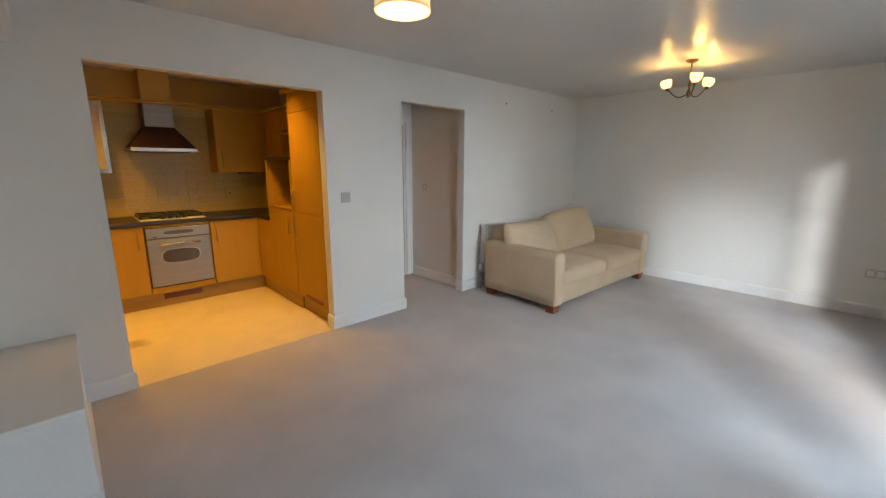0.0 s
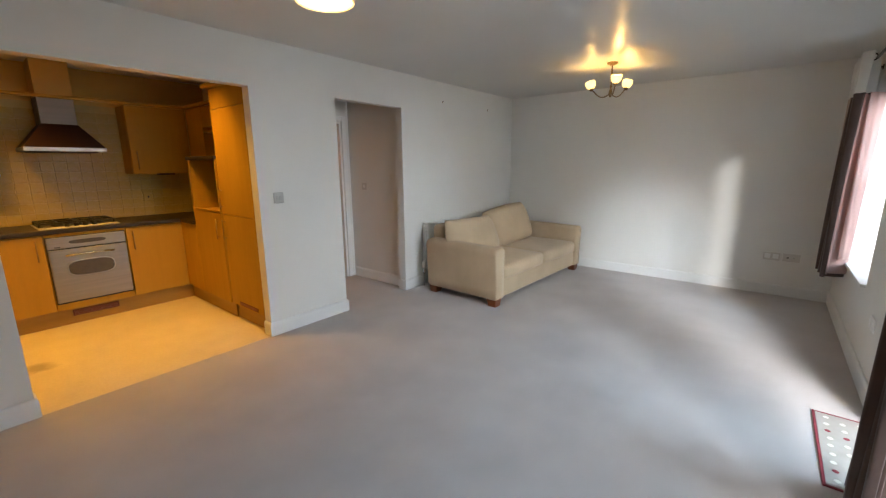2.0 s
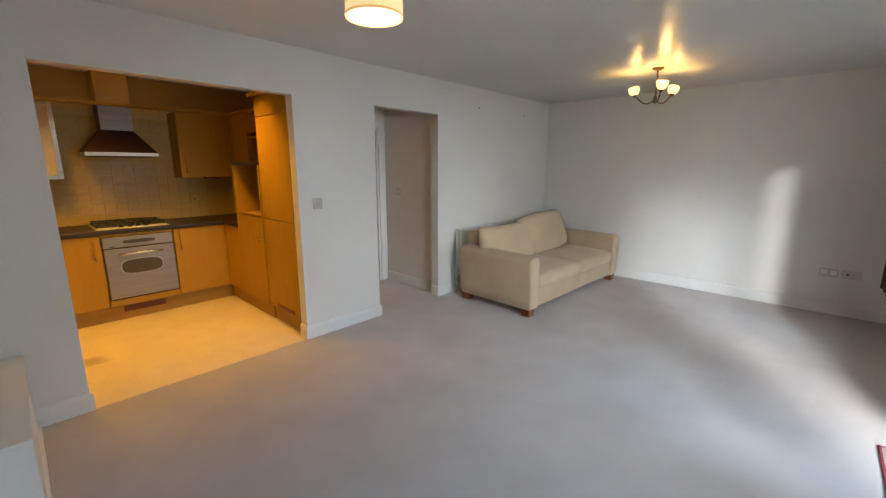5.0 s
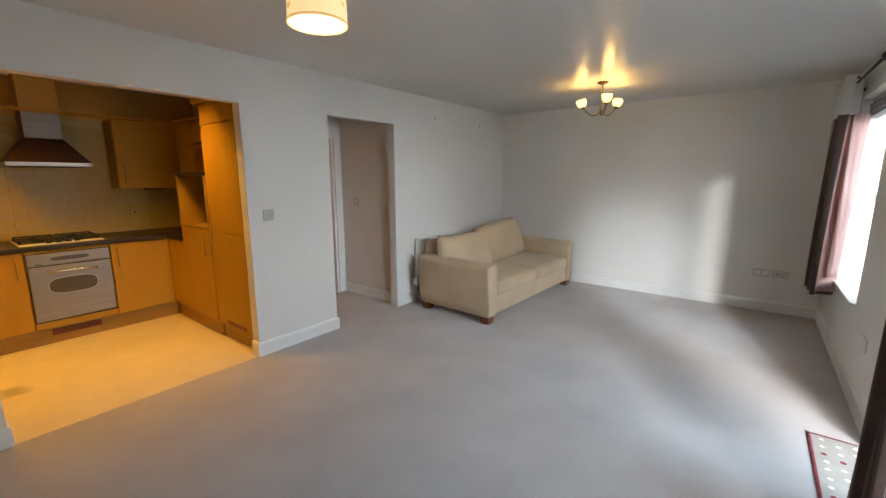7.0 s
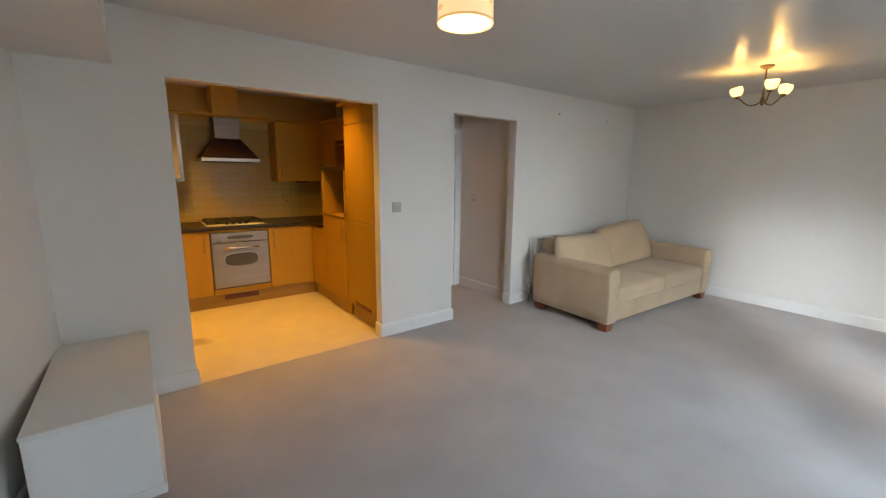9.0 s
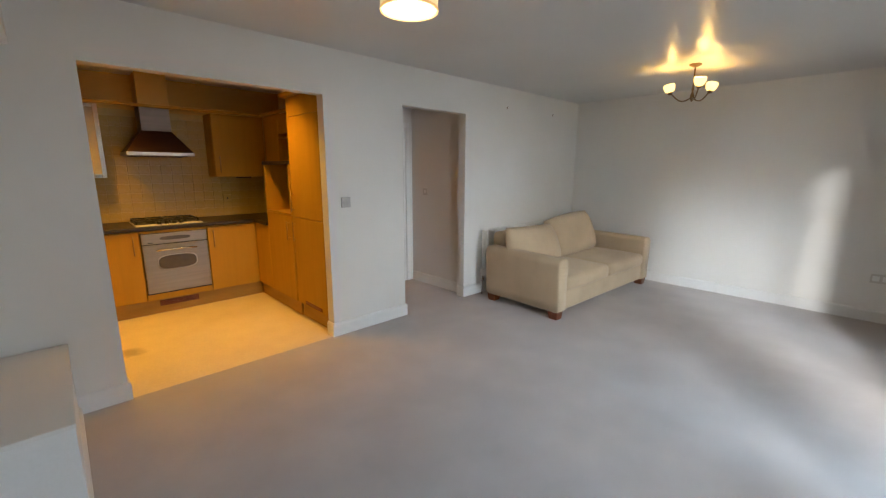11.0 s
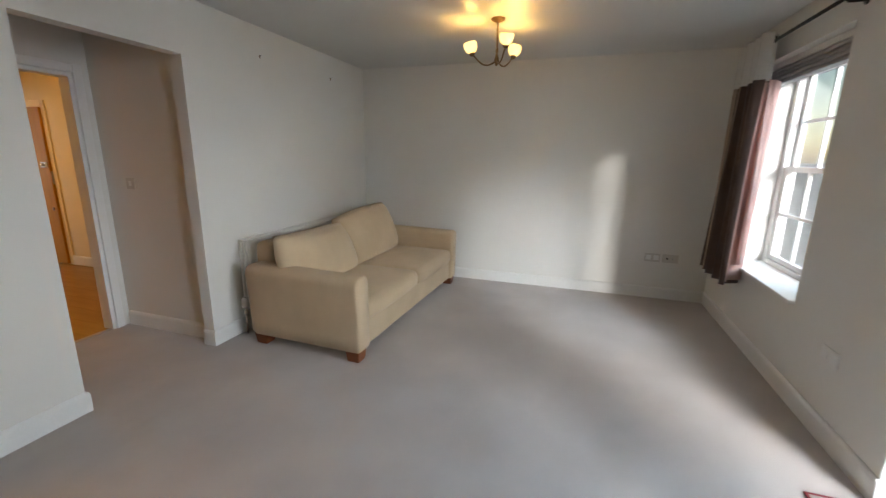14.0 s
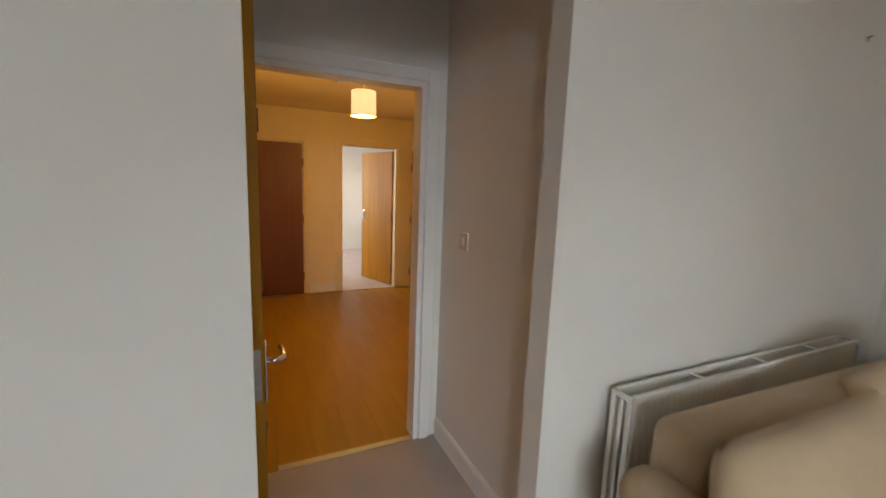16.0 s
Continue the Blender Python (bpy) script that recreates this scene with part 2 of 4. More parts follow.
def join(bm, other, m=None):
    """Adds the faces of other to bm, moved by m."""
    if m is not None:
        bmesh.ops.transform(other, matrix=m, verts=other.verts)
    made = {v: bm.verts.new(v.co) for v in other.verts}
    for f in other.faces:
        try:
            bm.faces.new([made[v] for v in f.verts])
        except ValueError:
            pass
    other.free()
    return bm


def bm_lathe(profile, segs=32, closed=False):
    """Turns (radius, z) pairs round the z axis."""
    bm = bmesh.new()
    rings = []
    for r, z in profile:
        if r < 1e-5:
            rings.append([bm.verts.new((0, 0, z))])
        else:
            rings.append([bm.verts.new((r * math.cos(2 * math.pi * i / segs), r * math.sin(2 * math.pi * i / segs), z)) for i in range(segs)])
    for a, b in zip(rings, rings[1:]):
        for i in range(segs):
            j = (i + 1) % segs
            if len(a) == 1 and len(b) > 1:
                bm.faces.new((a[0], b[j], b[i]))
            elif len(b) == 1 and len(a) > 1:
                bm.faces.new((a[i], a[j], b[0]))
            elif len(a) > 1:
                bm.faces.new((a[i], a[j], b[j], b[i]))
    bmesh.ops.recalc_face_normals(bm, faces=bm.faces)
    return bm


def bm_tube(points, r, segs=10, caps=True):
    """A round bar along a line of points."""
    bm = bmesh.new()
    pts = [Vector(p) for p in points]
    rings = []
    side = None
    for i, p in enumerate(pts):
        d = (pts[min(i + 1, len(pts) - 1)] - pts[max(i - 1, 0)]).normalized()
        if side is None:
            side = d.orthogonal().normalized()
        side = (side - d * side.dot(d)).normalized()
        up = d.cross(side)
        rr = r[i] if isinstance(r, (list, tuple)) else r
        rings.append([bm.verts.new(p + (side * math.cos(2 * math.pi * k / segs) + up * math.sin(2 * math.pi * k / segs)) * rr) for k in range(segs)])
    for a, b in zip(rings, rings[1:]):
        for k in range(segs):
            j = (k + 1) % segs
            bm.faces.new((a[k], a[j], b[j], b[k]))
    if caps:
        bm.faces.new(rings[0])
        bm.faces.new(rings[-1])
    bmesh.ops.recalc_face_normals(bm, faces=bm.faces)
    return bm


def mesh_of(name, bm, material, smooth=False):
    me = bpy.data.meshes.new(name)
    bm.normal_update()
    bm.to_mesh(me)
    bm.free()
    me.materials.append(material)
    if smooth:
        me.polygons.foreach_set("use_smooth", [True] * len(me.polygons))
    return me


def part(name, bm, material, parent=None, label="", smooth=False, m=None):
    """Links a bmesh as ONE mesh object under a thing or under a part."""
    ob = new(name, mesh_of(name, bm, material, smooth))
    if parent is not None:
        ob.parent = parent
    if m is not None:
        ob.matrix_basis = m
    if label:
        tagged(ob, label=label)
    return ob


def thing(name, label, category, m=None, group=""):
    ob = new(name)
    ob.empty_display_size = 0.1
    if m is not None:
        ob.matrix_basis = m
    return tagged(ob, label=label, category=category, group=group)


def setting(name, bm, material, label, smooth=False):
    ob = part(name, bm, material, None, label, smooth)
    return tagged(ob, category=name.split("_")[0], kind="structure")


def bm_wall(along, a0, a1, across0, across1, z0, z1, holes=()):
    """A wall along 'x' or 'y' with rectangular holes (a0, a1, z0, z1) that go through it."""
    cuts = sorted({a0, a1, *(h[0] for h in holes), *(h[1] for h in holes)})
    rows = sorted({z0, z1, *(h[2] for h in holes), *(h[3] for h in holes)})
    cuts = [c for c in cuts if a0 <= c <= a1]
    rows = [c for c in rows if z0 <= c <= z1]
    solid = lambda i, j: 0 <= i < len(cuts) - 1 and 0 <= j < len(rows) - 1 and not any(
        h[0] < (cuts[i] + cuts[i + 1]) / 2 < h[1] and h[2] < (rows[j] + rows[j + 1]) / 2 < h[3] for h in holes)
    bm = bmesh.new()
    made = {}

    def vert(a, c, z):
        key = (round(a, 5), round(c, 5), round(z, 5))
        if key not in made:
            made[key] = bm.verts.new((a, c, z) if along == "x" else (c, a, z))
        return made[key]

    for i in range(len(cuts) - 1):
        for j in range(len(rows) - 1):
            if not solid(i, j):
                continue
            p, q, r, s = cuts[i], cuts[i + 1], rows[j], rows[j + 1]
            for c in (across0, across1):
                bm.faces.new((vert(p, c, r), vert(q, c, r), vert(q, c, s), vert(p, c, s)))
            for di, dj, e in ((-1, 0, (p, p, r, s)), (1, 0, (q, q, r, s)), (0, -1, (p, q, r, r)), (0, 1, (p, q, s, s))):
                if not solid(i + di, j + dj):
                    u0, u1, w0, w1 = e
                    bm.faces.new((vert(u0, across0, w0), vert(u1, across0, w1), vert(u1, across1, w1), vert(u0, across1, w0)))
    bmesh.ops.recalc_face_normals(bm, faces=bm.faces)
    return bm


# ---- the large structure ----
XW, XE, YS, YN, ZC = -0.22, 6.01, -0.46, 3.40, 2.43
SKEW = 0.10                          # the west wall runs out of square, metres per metre
setting("ground", bm_box(-400, 400, -800, 400, -0.42, -0.12), M_GROUND, "pale paved ground outside the patio door")
setting("floor_living", bm_box(XW - 0.6, XE + 0.1, YS - 0.34, YN, -0.1, 0.0), M_CARPET, "grey taupe fitted carpet with worn lighter tracks")
setting("floor_alcove", bm_box(2.63, 3.76, YN, 4.43, -0.1, 0.0), M_CARPET, "grey taupe fitted carpet running into the doorway lobby")
setting("floor_kitchen", bm_box(-0.32, 2.55, YN, 5.85, -0.1, -0.004), M_VINYL, "cream vinyl kitchen floor under warm light")
setting("ceiling_living", bm_box(XW - 0.6, XE + 0.1, YS - 0.34, YN, ZC, ZC + 0.1), M_CEIL, "plain off-white painted ceiling")
setting("ceiling_kitchen", bm_box(-0.32, 2.55, YN + 0.1, 5.85, ZC, ZC + 0.1), M_CEIL, "plain off-white kitchen ceiling")
setting("ceiling_alcove", bm_box(2.63, 3.76, YN + 0.1, 4.43, ZC, ZC + 0.1), M_CEIL, "plain lobby ceiling")
KITCHEN = (0.442, 1.92, -0.1, 2.07)
LOBBY = (2.73, 3.60, -0.1, 2.07)
setting("wall_north", bm_wall("x", XW - 0.1, XE + 0.1, YN, YN + 0.10, -0.1, ZC, (KITCHEN, LOBBY)), M_WALL, "white painted wall with a kitchen opening and a lobby opening")
setting("wall_east", bm_wall("y", YS - 0.34, YN, XE, XE + 0.12, -0.1, ZC), M_WALL, "plain white painted wall with soft sun on it")
bm_west = bm_wall("y", YS - 0.34, YN, XW - 0.1, XW, -0.1, ZC)
for v in bm_west.verts:
    v.co.x += SKEW * (v.co.y - YN)
setting("wall_west", bm_west, M_WALL, "plain white painted wall")
WIN = (4.33, 5.50, 0.58, 2.17)
PATIO = (1.35, 3.396, -0.1, 2.20)
setting("wall_south", bm_wall("x", XW - 0.6, XE, YS - 0.34, YS, -0.1, ZC, (WIN, PATIO)), M_WALL, "thick white outer wall with deep window reveals")
setting("ceiling_beam", bm_box(XW - 0.3, 0.19, YS, YN, 2.10, ZC), M_WALL, "white boxed-in beam under the ceiling")

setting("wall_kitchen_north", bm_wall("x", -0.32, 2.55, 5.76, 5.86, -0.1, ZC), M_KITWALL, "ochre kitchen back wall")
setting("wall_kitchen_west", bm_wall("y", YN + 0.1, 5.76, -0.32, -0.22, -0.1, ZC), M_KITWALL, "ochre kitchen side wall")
setting("wall_kitchen_east", bm_wall("y", YN + 0.1, 7.95, 2.53, 2.63, -0.1, ZC), M_HALLWALL, "cream wall between kitchen and hall")
setting("wall_alcove_west", bm_wall("y", YN + 0.1, 4.43, 2.63, 2.695, -0.1, ZC), M_WALL, "white lobby side wall behind the open door")
setting("wall_alcove_east", bm_wall("y", YN + 0.1, 4.43, 3.68, 3.78, -0.1, ZC), M_WALL, "white lobby side wall")
DOORWAY = (2.735, 3.56, -0.1, 1.985)
setting("wall_lobby", bm_wall("x", 2.63, 4.88, 4.43, 4.53, -0.1, ZC, (DOORWAY,)), M_WALL, "white wall with the hall doorway")
# hall
HX, HY, HZ = 4.78, 7.95, 2.38
setting("floor_hall", bm_box(2.63, HX + 0.1, 4.43, HY, -0.1, -0.012), M_BEECH_DARK, "dark underlay below the laminate")
setting("ceiling_hall", bm_box(2.63, HX + 0.1, 4.53, HY, HZ, HZ + 0.1), M_HALLWALL, "cream hall ceiling")
setting("wall_hall_east", bm_wall("y", 4.53, HY, HX, HX + 0.1, -0.1, ZC), M_HALLWALL, "cream hall wall")
FARDOOR = (3.78, 4.57, -0.1, 1.99)
setting("wall_hall_north", bm_wall("x", 2.53, HX + 0.1, HY, HY + 0.1, -0.1, ZC, (FARDOOR,)), M_HALLWALL, "cream hall end wall with a bedroom doorway")
# bedroom beyond
setting("floor_bedroom", bm_box(2.4, 6.2, HY, 11.6, -0.1, -0.002), M_PINKCARPET, "pale pinkish bedroom carpet")
setting("ceiling_bedroom", bm_box(2.4, 6.2, HY + 0.1, 11.6, ZC, ZC + 0.1), M_CEIL, "bedroom ceiling")
setting("wall_bedroom_north", bm_wall("x", 2.3, 6.3, 11.6, 11.7, -0.1, ZC), M_WALL, "plain white bedroom end wall")
setting("wall_bedroom_west", bm_wall("y", HY + 0.1, 11.6, 2.3, 2.4, -0.1, ZC, ((9.2, 10.9, 0.9, 2.1),)), M_WALL, "white bedroom wall")
setting("wall_bedroom_east", bm_wall("y", HY + 0.1, 11.6, 6.2, 6.3, -0.1, ZC), M_WALL, "white bedroom wall")
lamp("bedroom_daylight", "AREA", look((2.25, 10.05, 1.5), (5.0, 10.2, 0.9)), 60, (1.0, 0.93, 0.86), size=1.9, size_y=1.1)


def skirting(along, a0, a1, face, out, name="baseboard"):
    """A skirting board with a chamfered top; out: +1 or -1, the side that it stands on."""
    bm = bmesh.new()
    prof = [(0, 0), (0.016, 0), (0.016, 0.098), (0.012, 0.112), (0.005, 0.120), (0, 0.120)]
    ends = []
    for a in (a0, a1):
        ends.append([bm.verts.new((a, face + out * d, z) if along == "x" else (face + out * d, a, z)) for d, z in prof])
    n = len(prof)
    for i in range(n):
        j = (i + 1) % n
        bm.faces.new((ends[0][i], ends[0][j], ends[1][j], ends[1][i]))
    bm.faces.new(ends[0])
    bm.faces.new(ends[1])
    bmesh.ops.recalc_face_normals(bm, faces=bm.faces)
    return setting(name, bm, M_TRIM, "white moulded skirting board")


skirting("x", XW, 0.442, YN, -1)
skirting("x", 1.92, 2.73, YN, -1)
skirting("x", 3.60, XE, YN, -1)
skirting("y", YS, YN, XE, -1)
for v in skirting("y", YS, YN - 0.017, XW, 1).data.vertices:
    v.co.x += SKEW * (v.co.y - YN)
skirting("x", 3.396, XE, YS, 1)
skirting("x", XW - 0.35, 1.35, YS, 1)
skirting("y", YN - 0.016, YN + 0.1, 1.92, -1)
skirting("y", YN - 0.016, YN + 0.1, 0.442, 1)
skirting("y", YN - 0.016, YN + 0.1, 2.73, 1)
skirting("y", YN - 0.016, YN + 0.1, 3.60, -1)
skirting("y", YN + 0.1, 4.41, 3.68, -1)
skirting("y", -0.745, YS + 0.016, 3.396, -1)
skirting("y", 4.53, 7.05, HX, -1)
skirting("x", 3.37, 3.77, HY, -1)


# ---- doors ----
def architrave(x0, x1, top, face, out, name="trim", paint=None):
    """Flat moulded casing round a doorway on a wall along x."""
    w = 0.068
    bm = bm_box(x0 - w, x0 - 0.008, min(face, face + out * 0.018), max(face, face + out * 0.018), 0, top + w, 0.004)
    bm_box(x1 + 0.008, x1 + w, min(face, face + out * 0.018), max(face, face + out * 0.018), 0, top + w, 0.004, bm=bm)
    bm_box(x0 - 0.008, x1 + 0.008, min(face, face + out * 0.018), max(face, face + out * 0.018), top + 0.008, top + w, 0.004, bm=bm)
    return setting(name, bm, paint or M_TRIM, "cream painted door casing" if paint else "white painted door casing")


def door_lining(x0, x1, top, y0, y1, paint=None):
    bm = bm_box(x0, x0 + 0.022, y0, y1, 0, top)
    bm_box(x1 - 0.022, x1, y0, y1, 0, top, bm=bm)
    bm_box(x0 + 0.022, x1 - 0.022, y0, y1, top - 0.022, top, bm=bm)
    return setting("trim", bm, paint or M_TRIM, "painted door lining")


M_DOORDARK = mat("dark_oak_veneer", (0.17, 0.048, 0.008), (0.125, 0.034, 0.006), 0.45, scale=2.0, fine=30, bump=0.07, stretch=(8, 8, 0.5))


def door_leaf(name, label, m, width=0.755, height=1.95, handle_z=1.0, hinges=(0.25, 1.0, 1.72), side=1, wood=None, lever=True):
    """A flush door hung at its local origin, running along +x, 40 mm thick; side: +1 or -1, the face with the lever."""
    d = thing(name, label, "door", m)
    d["kind"] = "structure"
    part("door_panel", bm_box(0.0, width, -0.02, 0.02, 0.006, height, 0.003, 1), wood or M_DOOR, d)
    part("lipping", bm_box(width, width + 0.004, -0.019, 0.019, 0.008, height - 0.002), M_DOOR, d)
    if not lever:
        y = side * 0.02
        rim = part("rim_latch", bm_box(width - 0.10, width - 0.01, min(y, y + side * 0.03), max(y, y + side * 0.03), 1.235, 1.305, 0.006), M_CHROME, d, "chrome rim latch")
        part("latch_knob", bm_lathe([(0, 0), (0.016, 0), (0.018, 0.012), (0.014, 0.02), (0, 0.021)], 16), M_CHROME, rim, "", True, pose(width - 0.06, y + side * 0.03, 1.27, -90 * side))
        part("lock_cover", bm_lathe([(0, 0), (0.022, 0), (0.020, 0.008), (0, 0.010)], 16), M_BRONZE, d, "small dark lock cover", True, pose(width - 0.06, y, 0.72, -90 * side))
    for s in (1, -1) if lever else ():
        y = s * 0.02
        plate = part("handle_plate", bm_box(width - 0.075, width - 0.030, min(y, y + s * 0.008), max(y, y + s * 0.008), handle_z - 0.10, handle_z + 0.09, 0.003), M_CHROME, d, "chrome backplate")
        x = width - 0.052
        part("lever", bm_tube([(x, y + s * 0.006, handle_z + 0.03), (x, y + s * 0.046, handle_z + 0.03), (x - 0.012, y + s * 0.056, handle_z + 0.03), (x - 0.06, y + s * 0.058, handle_z + 0.032), (x - 0.115, y + s * 0.052, handle_z + 0.028)], [0.009, 0.009, 0.010, 0.009, 0.008], 12), M_CHROME, plate, "curved chrome lever", True)
    part("latch_plate", bm_box(width + 0.004, width + 0.006, -0.012, 0.012, handle_z - 0.07, handle_z + 0.09), M_STEEL, d)
    for z in hinges:
        part("hinge", bm_tube([(-0.004, side * 0.022, z - 0.05), (-0.004, side * 0.022, z + 0.05)], 0.009, 10), M_BRONZE, d, "dark brass hinge", True)
    return d


door_lining(2.735, 3.56, 1.985, 4.426, 4.534)
architrave(2.735, 3.56, 1.985, 4.43, -1)
architrave(2.735, 3.56, 1.985, 4.53, 1)
door_leaf("door_lobby", "oak veneered hall door standing open against the lobby wall", pose(2.735, 4.40, 0, 0, 0, -90), handle_z=0.88)
setting("threshold_strip", bm_box(2.81, 3.54, 4.425, 4.465, -0.002, 0.006, 0.002), M_STEEL, "metal threshold strip between carpet and laminate")

door_lining(3.78, 4.57, 1.99, HY - 0.004, HY + 0.104, M_HALLWALL)
architrave(3.78, 4.57, 1.99, HY, -1, paint=M_HALLWALL)
door_leaf("door_bedroom", "oak veneered bedroom door standing half open", pose(4.545, HY + 0.12, 0, 0, 0, 111), width=0.74, side=1)
door_leaf("door_store", "dark oak veneered door, closed, in the hall end wall", pose(3.29, HY - 0.024, 0, 0, 0, 180), width=0.66, side=1, wood=M_DOORDARK)
architrave(2.62, 3.30, 1.97, HY, -1, paint=M_HALLWALL)
door_leaf("door_entrance", "oak veneered hall door, closed, with a chrome latch", pose(HX - 0.024, 7.82, 0, 0, 0, -90), width=0.74, handle_z=1.1, side=-1, lever=False)
bmt = bm_box(HX - 0.018, HX, 7.82, 7.885, 0, 2.03, 0.004)
bm_box(HX - 0.018, HX, 7.01, 7.075, 0, 2.03, 0.004, bm=bmt)
bm_box(HX - 0.018, HX, 7.075, 7.82, 1.965, 2.03, 0.004, bm=bmt)
setting("trim", bmt, M_HALLWALL, "cream painted door casing")


# ---- window and patio door ----
def sash_window():
    w = thing("window_1", "white timber sash window with small panes in a deep reveal", "window")
    w["kind"] = "structure"
    x0, x1, z0, z1 = WIN
    y = -0.75
    bm = bm_box(x0, x0 + 0.06, y - 0.05, y + 0.05, z0, z1, 0.004)
    bm_box(x1 - 0.06, x1, y - 0.05, y + 0.05, z0, z1, 0.004, bm=bm)
    bm_box(x0 + 0.06, x1 - 0.06, y - 0.05, y + 0.05, z1 - 0.06, z1, 0.004, bm=bm)
    bm_box(x0 + 0.06, x1 - 0.06, y - 0.05, y + 0.05, z0, z0 + 0.06, 0.004, bm=bm)
    part("window_frame", bm, M_TRIM, w)
    mid = (z0 + z1) / 2
    for za, zb, yy in ((mid - 0.02, z1 - 0.06, y - 0.02), (z0 + 0.06, mid + 0.02, y + 0.018)):
        bm = bm_box(x0 + 0.06, x0 + 0.105, yy - 0.018, yy + 0.018, za, zb, 0.003)
        bm_box(x1 - 0.105, x1 - 0.06, yy - 0.018, yy + 0.018, za, zb, 0.003, bm=bm)
        bm_box(x0 + 0.105, x1 - 0.105, yy - 0.018, yy + 0.018, za, za + 0.04, 0.003, bm=bm)
        bm_box(x0 + 0.105, x1 - 0.105, yy - 0.018, yy + 0.018, zb - 0.04, zb, 0.003, bm=bm)
        sash = part("sash", bm, M_TRIM, w)
        span = (x1 - x0 - 0.21) / 3
        for k in (1, 2):
            xx = x0 + 0.105 + span * k
            part("glazing_bar", bm_box(xx - 0.011, xx + 0.011, yy - 0.012, yy + 0.012, za + 0.04, zb - 0.04), M_TRIM, sash)
        zz = (za + zb) / 2
        part("glazing_bar", bm_box(x0 + 0.105, x1 - 0.105, yy - 0.013, yy + 0.013, zz - 0.011, zz + 0.011), M_TRIM, sash)
        for k in range(3):
            for a, b in ((za + 0.04, zz - 0.011), (zz + 0.011, zb - 0.04)):
                p = part("pane", bm_box(x0 + 0.105 + span * k + 0.011, x0 + 0.105 + span * (k + 1) - 0.011, yy - 0.002, yy + 0.002, a, b), M_GLASS, sash)
                p.visible_shadow = False
    part("window_sill", bm_box(x0 - 0.0, x1, y + 0.05, YS + 0.035, z0 - 0.004, z0 + 0.022, 0.006), M_TRIM, w, "white gloss sill board")


sash_window()


def patio_door():
    w = thing("door_patio", "white glazed patio doors with glazing bars", "door")
    w["kind"] = "structure"
    x0, x1, z1 = PATIO[0], PATIO[1], PATIO[3]
    y = -0.765
    bm = bm_box(x0, x0 + 0.05, y - 0.03, y + 0.03, 0, z1, 0.004)
    bm_box(x1 - 0.05, x1, y - 0.03, y + 0.03, 0, z1, 0.004, bm=bm)
    bm_box(x0 + 0.05, x1 - 0.05, y - 0.03, y + 0.03, z1 - 0.05, z1, 0.004, bm=bm)
    bm_box(x0 + 0.05, x1 - 0.05, y - 0.03, y + 0.03, 0, 0.03, 0.004, bm=bm)
    part("door_frame", bm, M_TRIM, w)
    mid = (x0 + x1) / 2
    for a, b in ((x0 + 0.053, mid - 0.002), (mid + 0.002, x1 - 0.053)):
        za, zb = 0.033, z1 - 0.053
        bm = bm_box(a, a + 0.075, y - 0.022, y + 0.022, za, zb, 0.004)
        bm_box(b - 0.075, b, y - 0.022, y + 0.022, za, zb, 0.004, bm=bm)
        bm_box(a + 0.075, b - 0.075, y - 0.022, y + 0.022, za, za + 0.16, 0.004, bm=bm)
        bm_box(a + 0.075, b - 0.075, y - 0.022, y + 0.022, zb - 0.075, zb, 0.004, bm=bm)
        leaf = part("door_leaf", bm, M_TRIM, w)
        n = 4
        h = (zb - 0.075 - za - 0.16) / n
        for k in range(n):
            zz = za + 0.16 + h * k
            if k:
                part("glazing_bar", bm_box(a + 0.075, b - 0.075, y - 0.014, y + 0.014, zz - 0.012, zz + 0.012), M_TRIM, leaf)
            p = part("pane", bm_box(a + 0.075, b - 0.075, y - 0.003, y + 0.003, zz + (0.012 if k else 0), zz + h - (0.012 if k < n - 1 else 0)), M_GLASS, leaf)
            p.visible_shadow = False
    x = x1 - 0.09
    hp = part("handle_plate", bm_box(x - 0.015, x + 0.015, y + 0.022, y + 0.032, 0.92, 1.12, 0.003), M_CHROME, w)
    part("lever", bm_tube([(x, y + 0.03, 1.04), (x, y + 0.075, 1.04), (x - 0.02, y + 0.08, 1.04), (x - 0.11, y + 0.078, 1.035)], 0.009, 10), M_CHROME, hp, "", True)


patio_door()


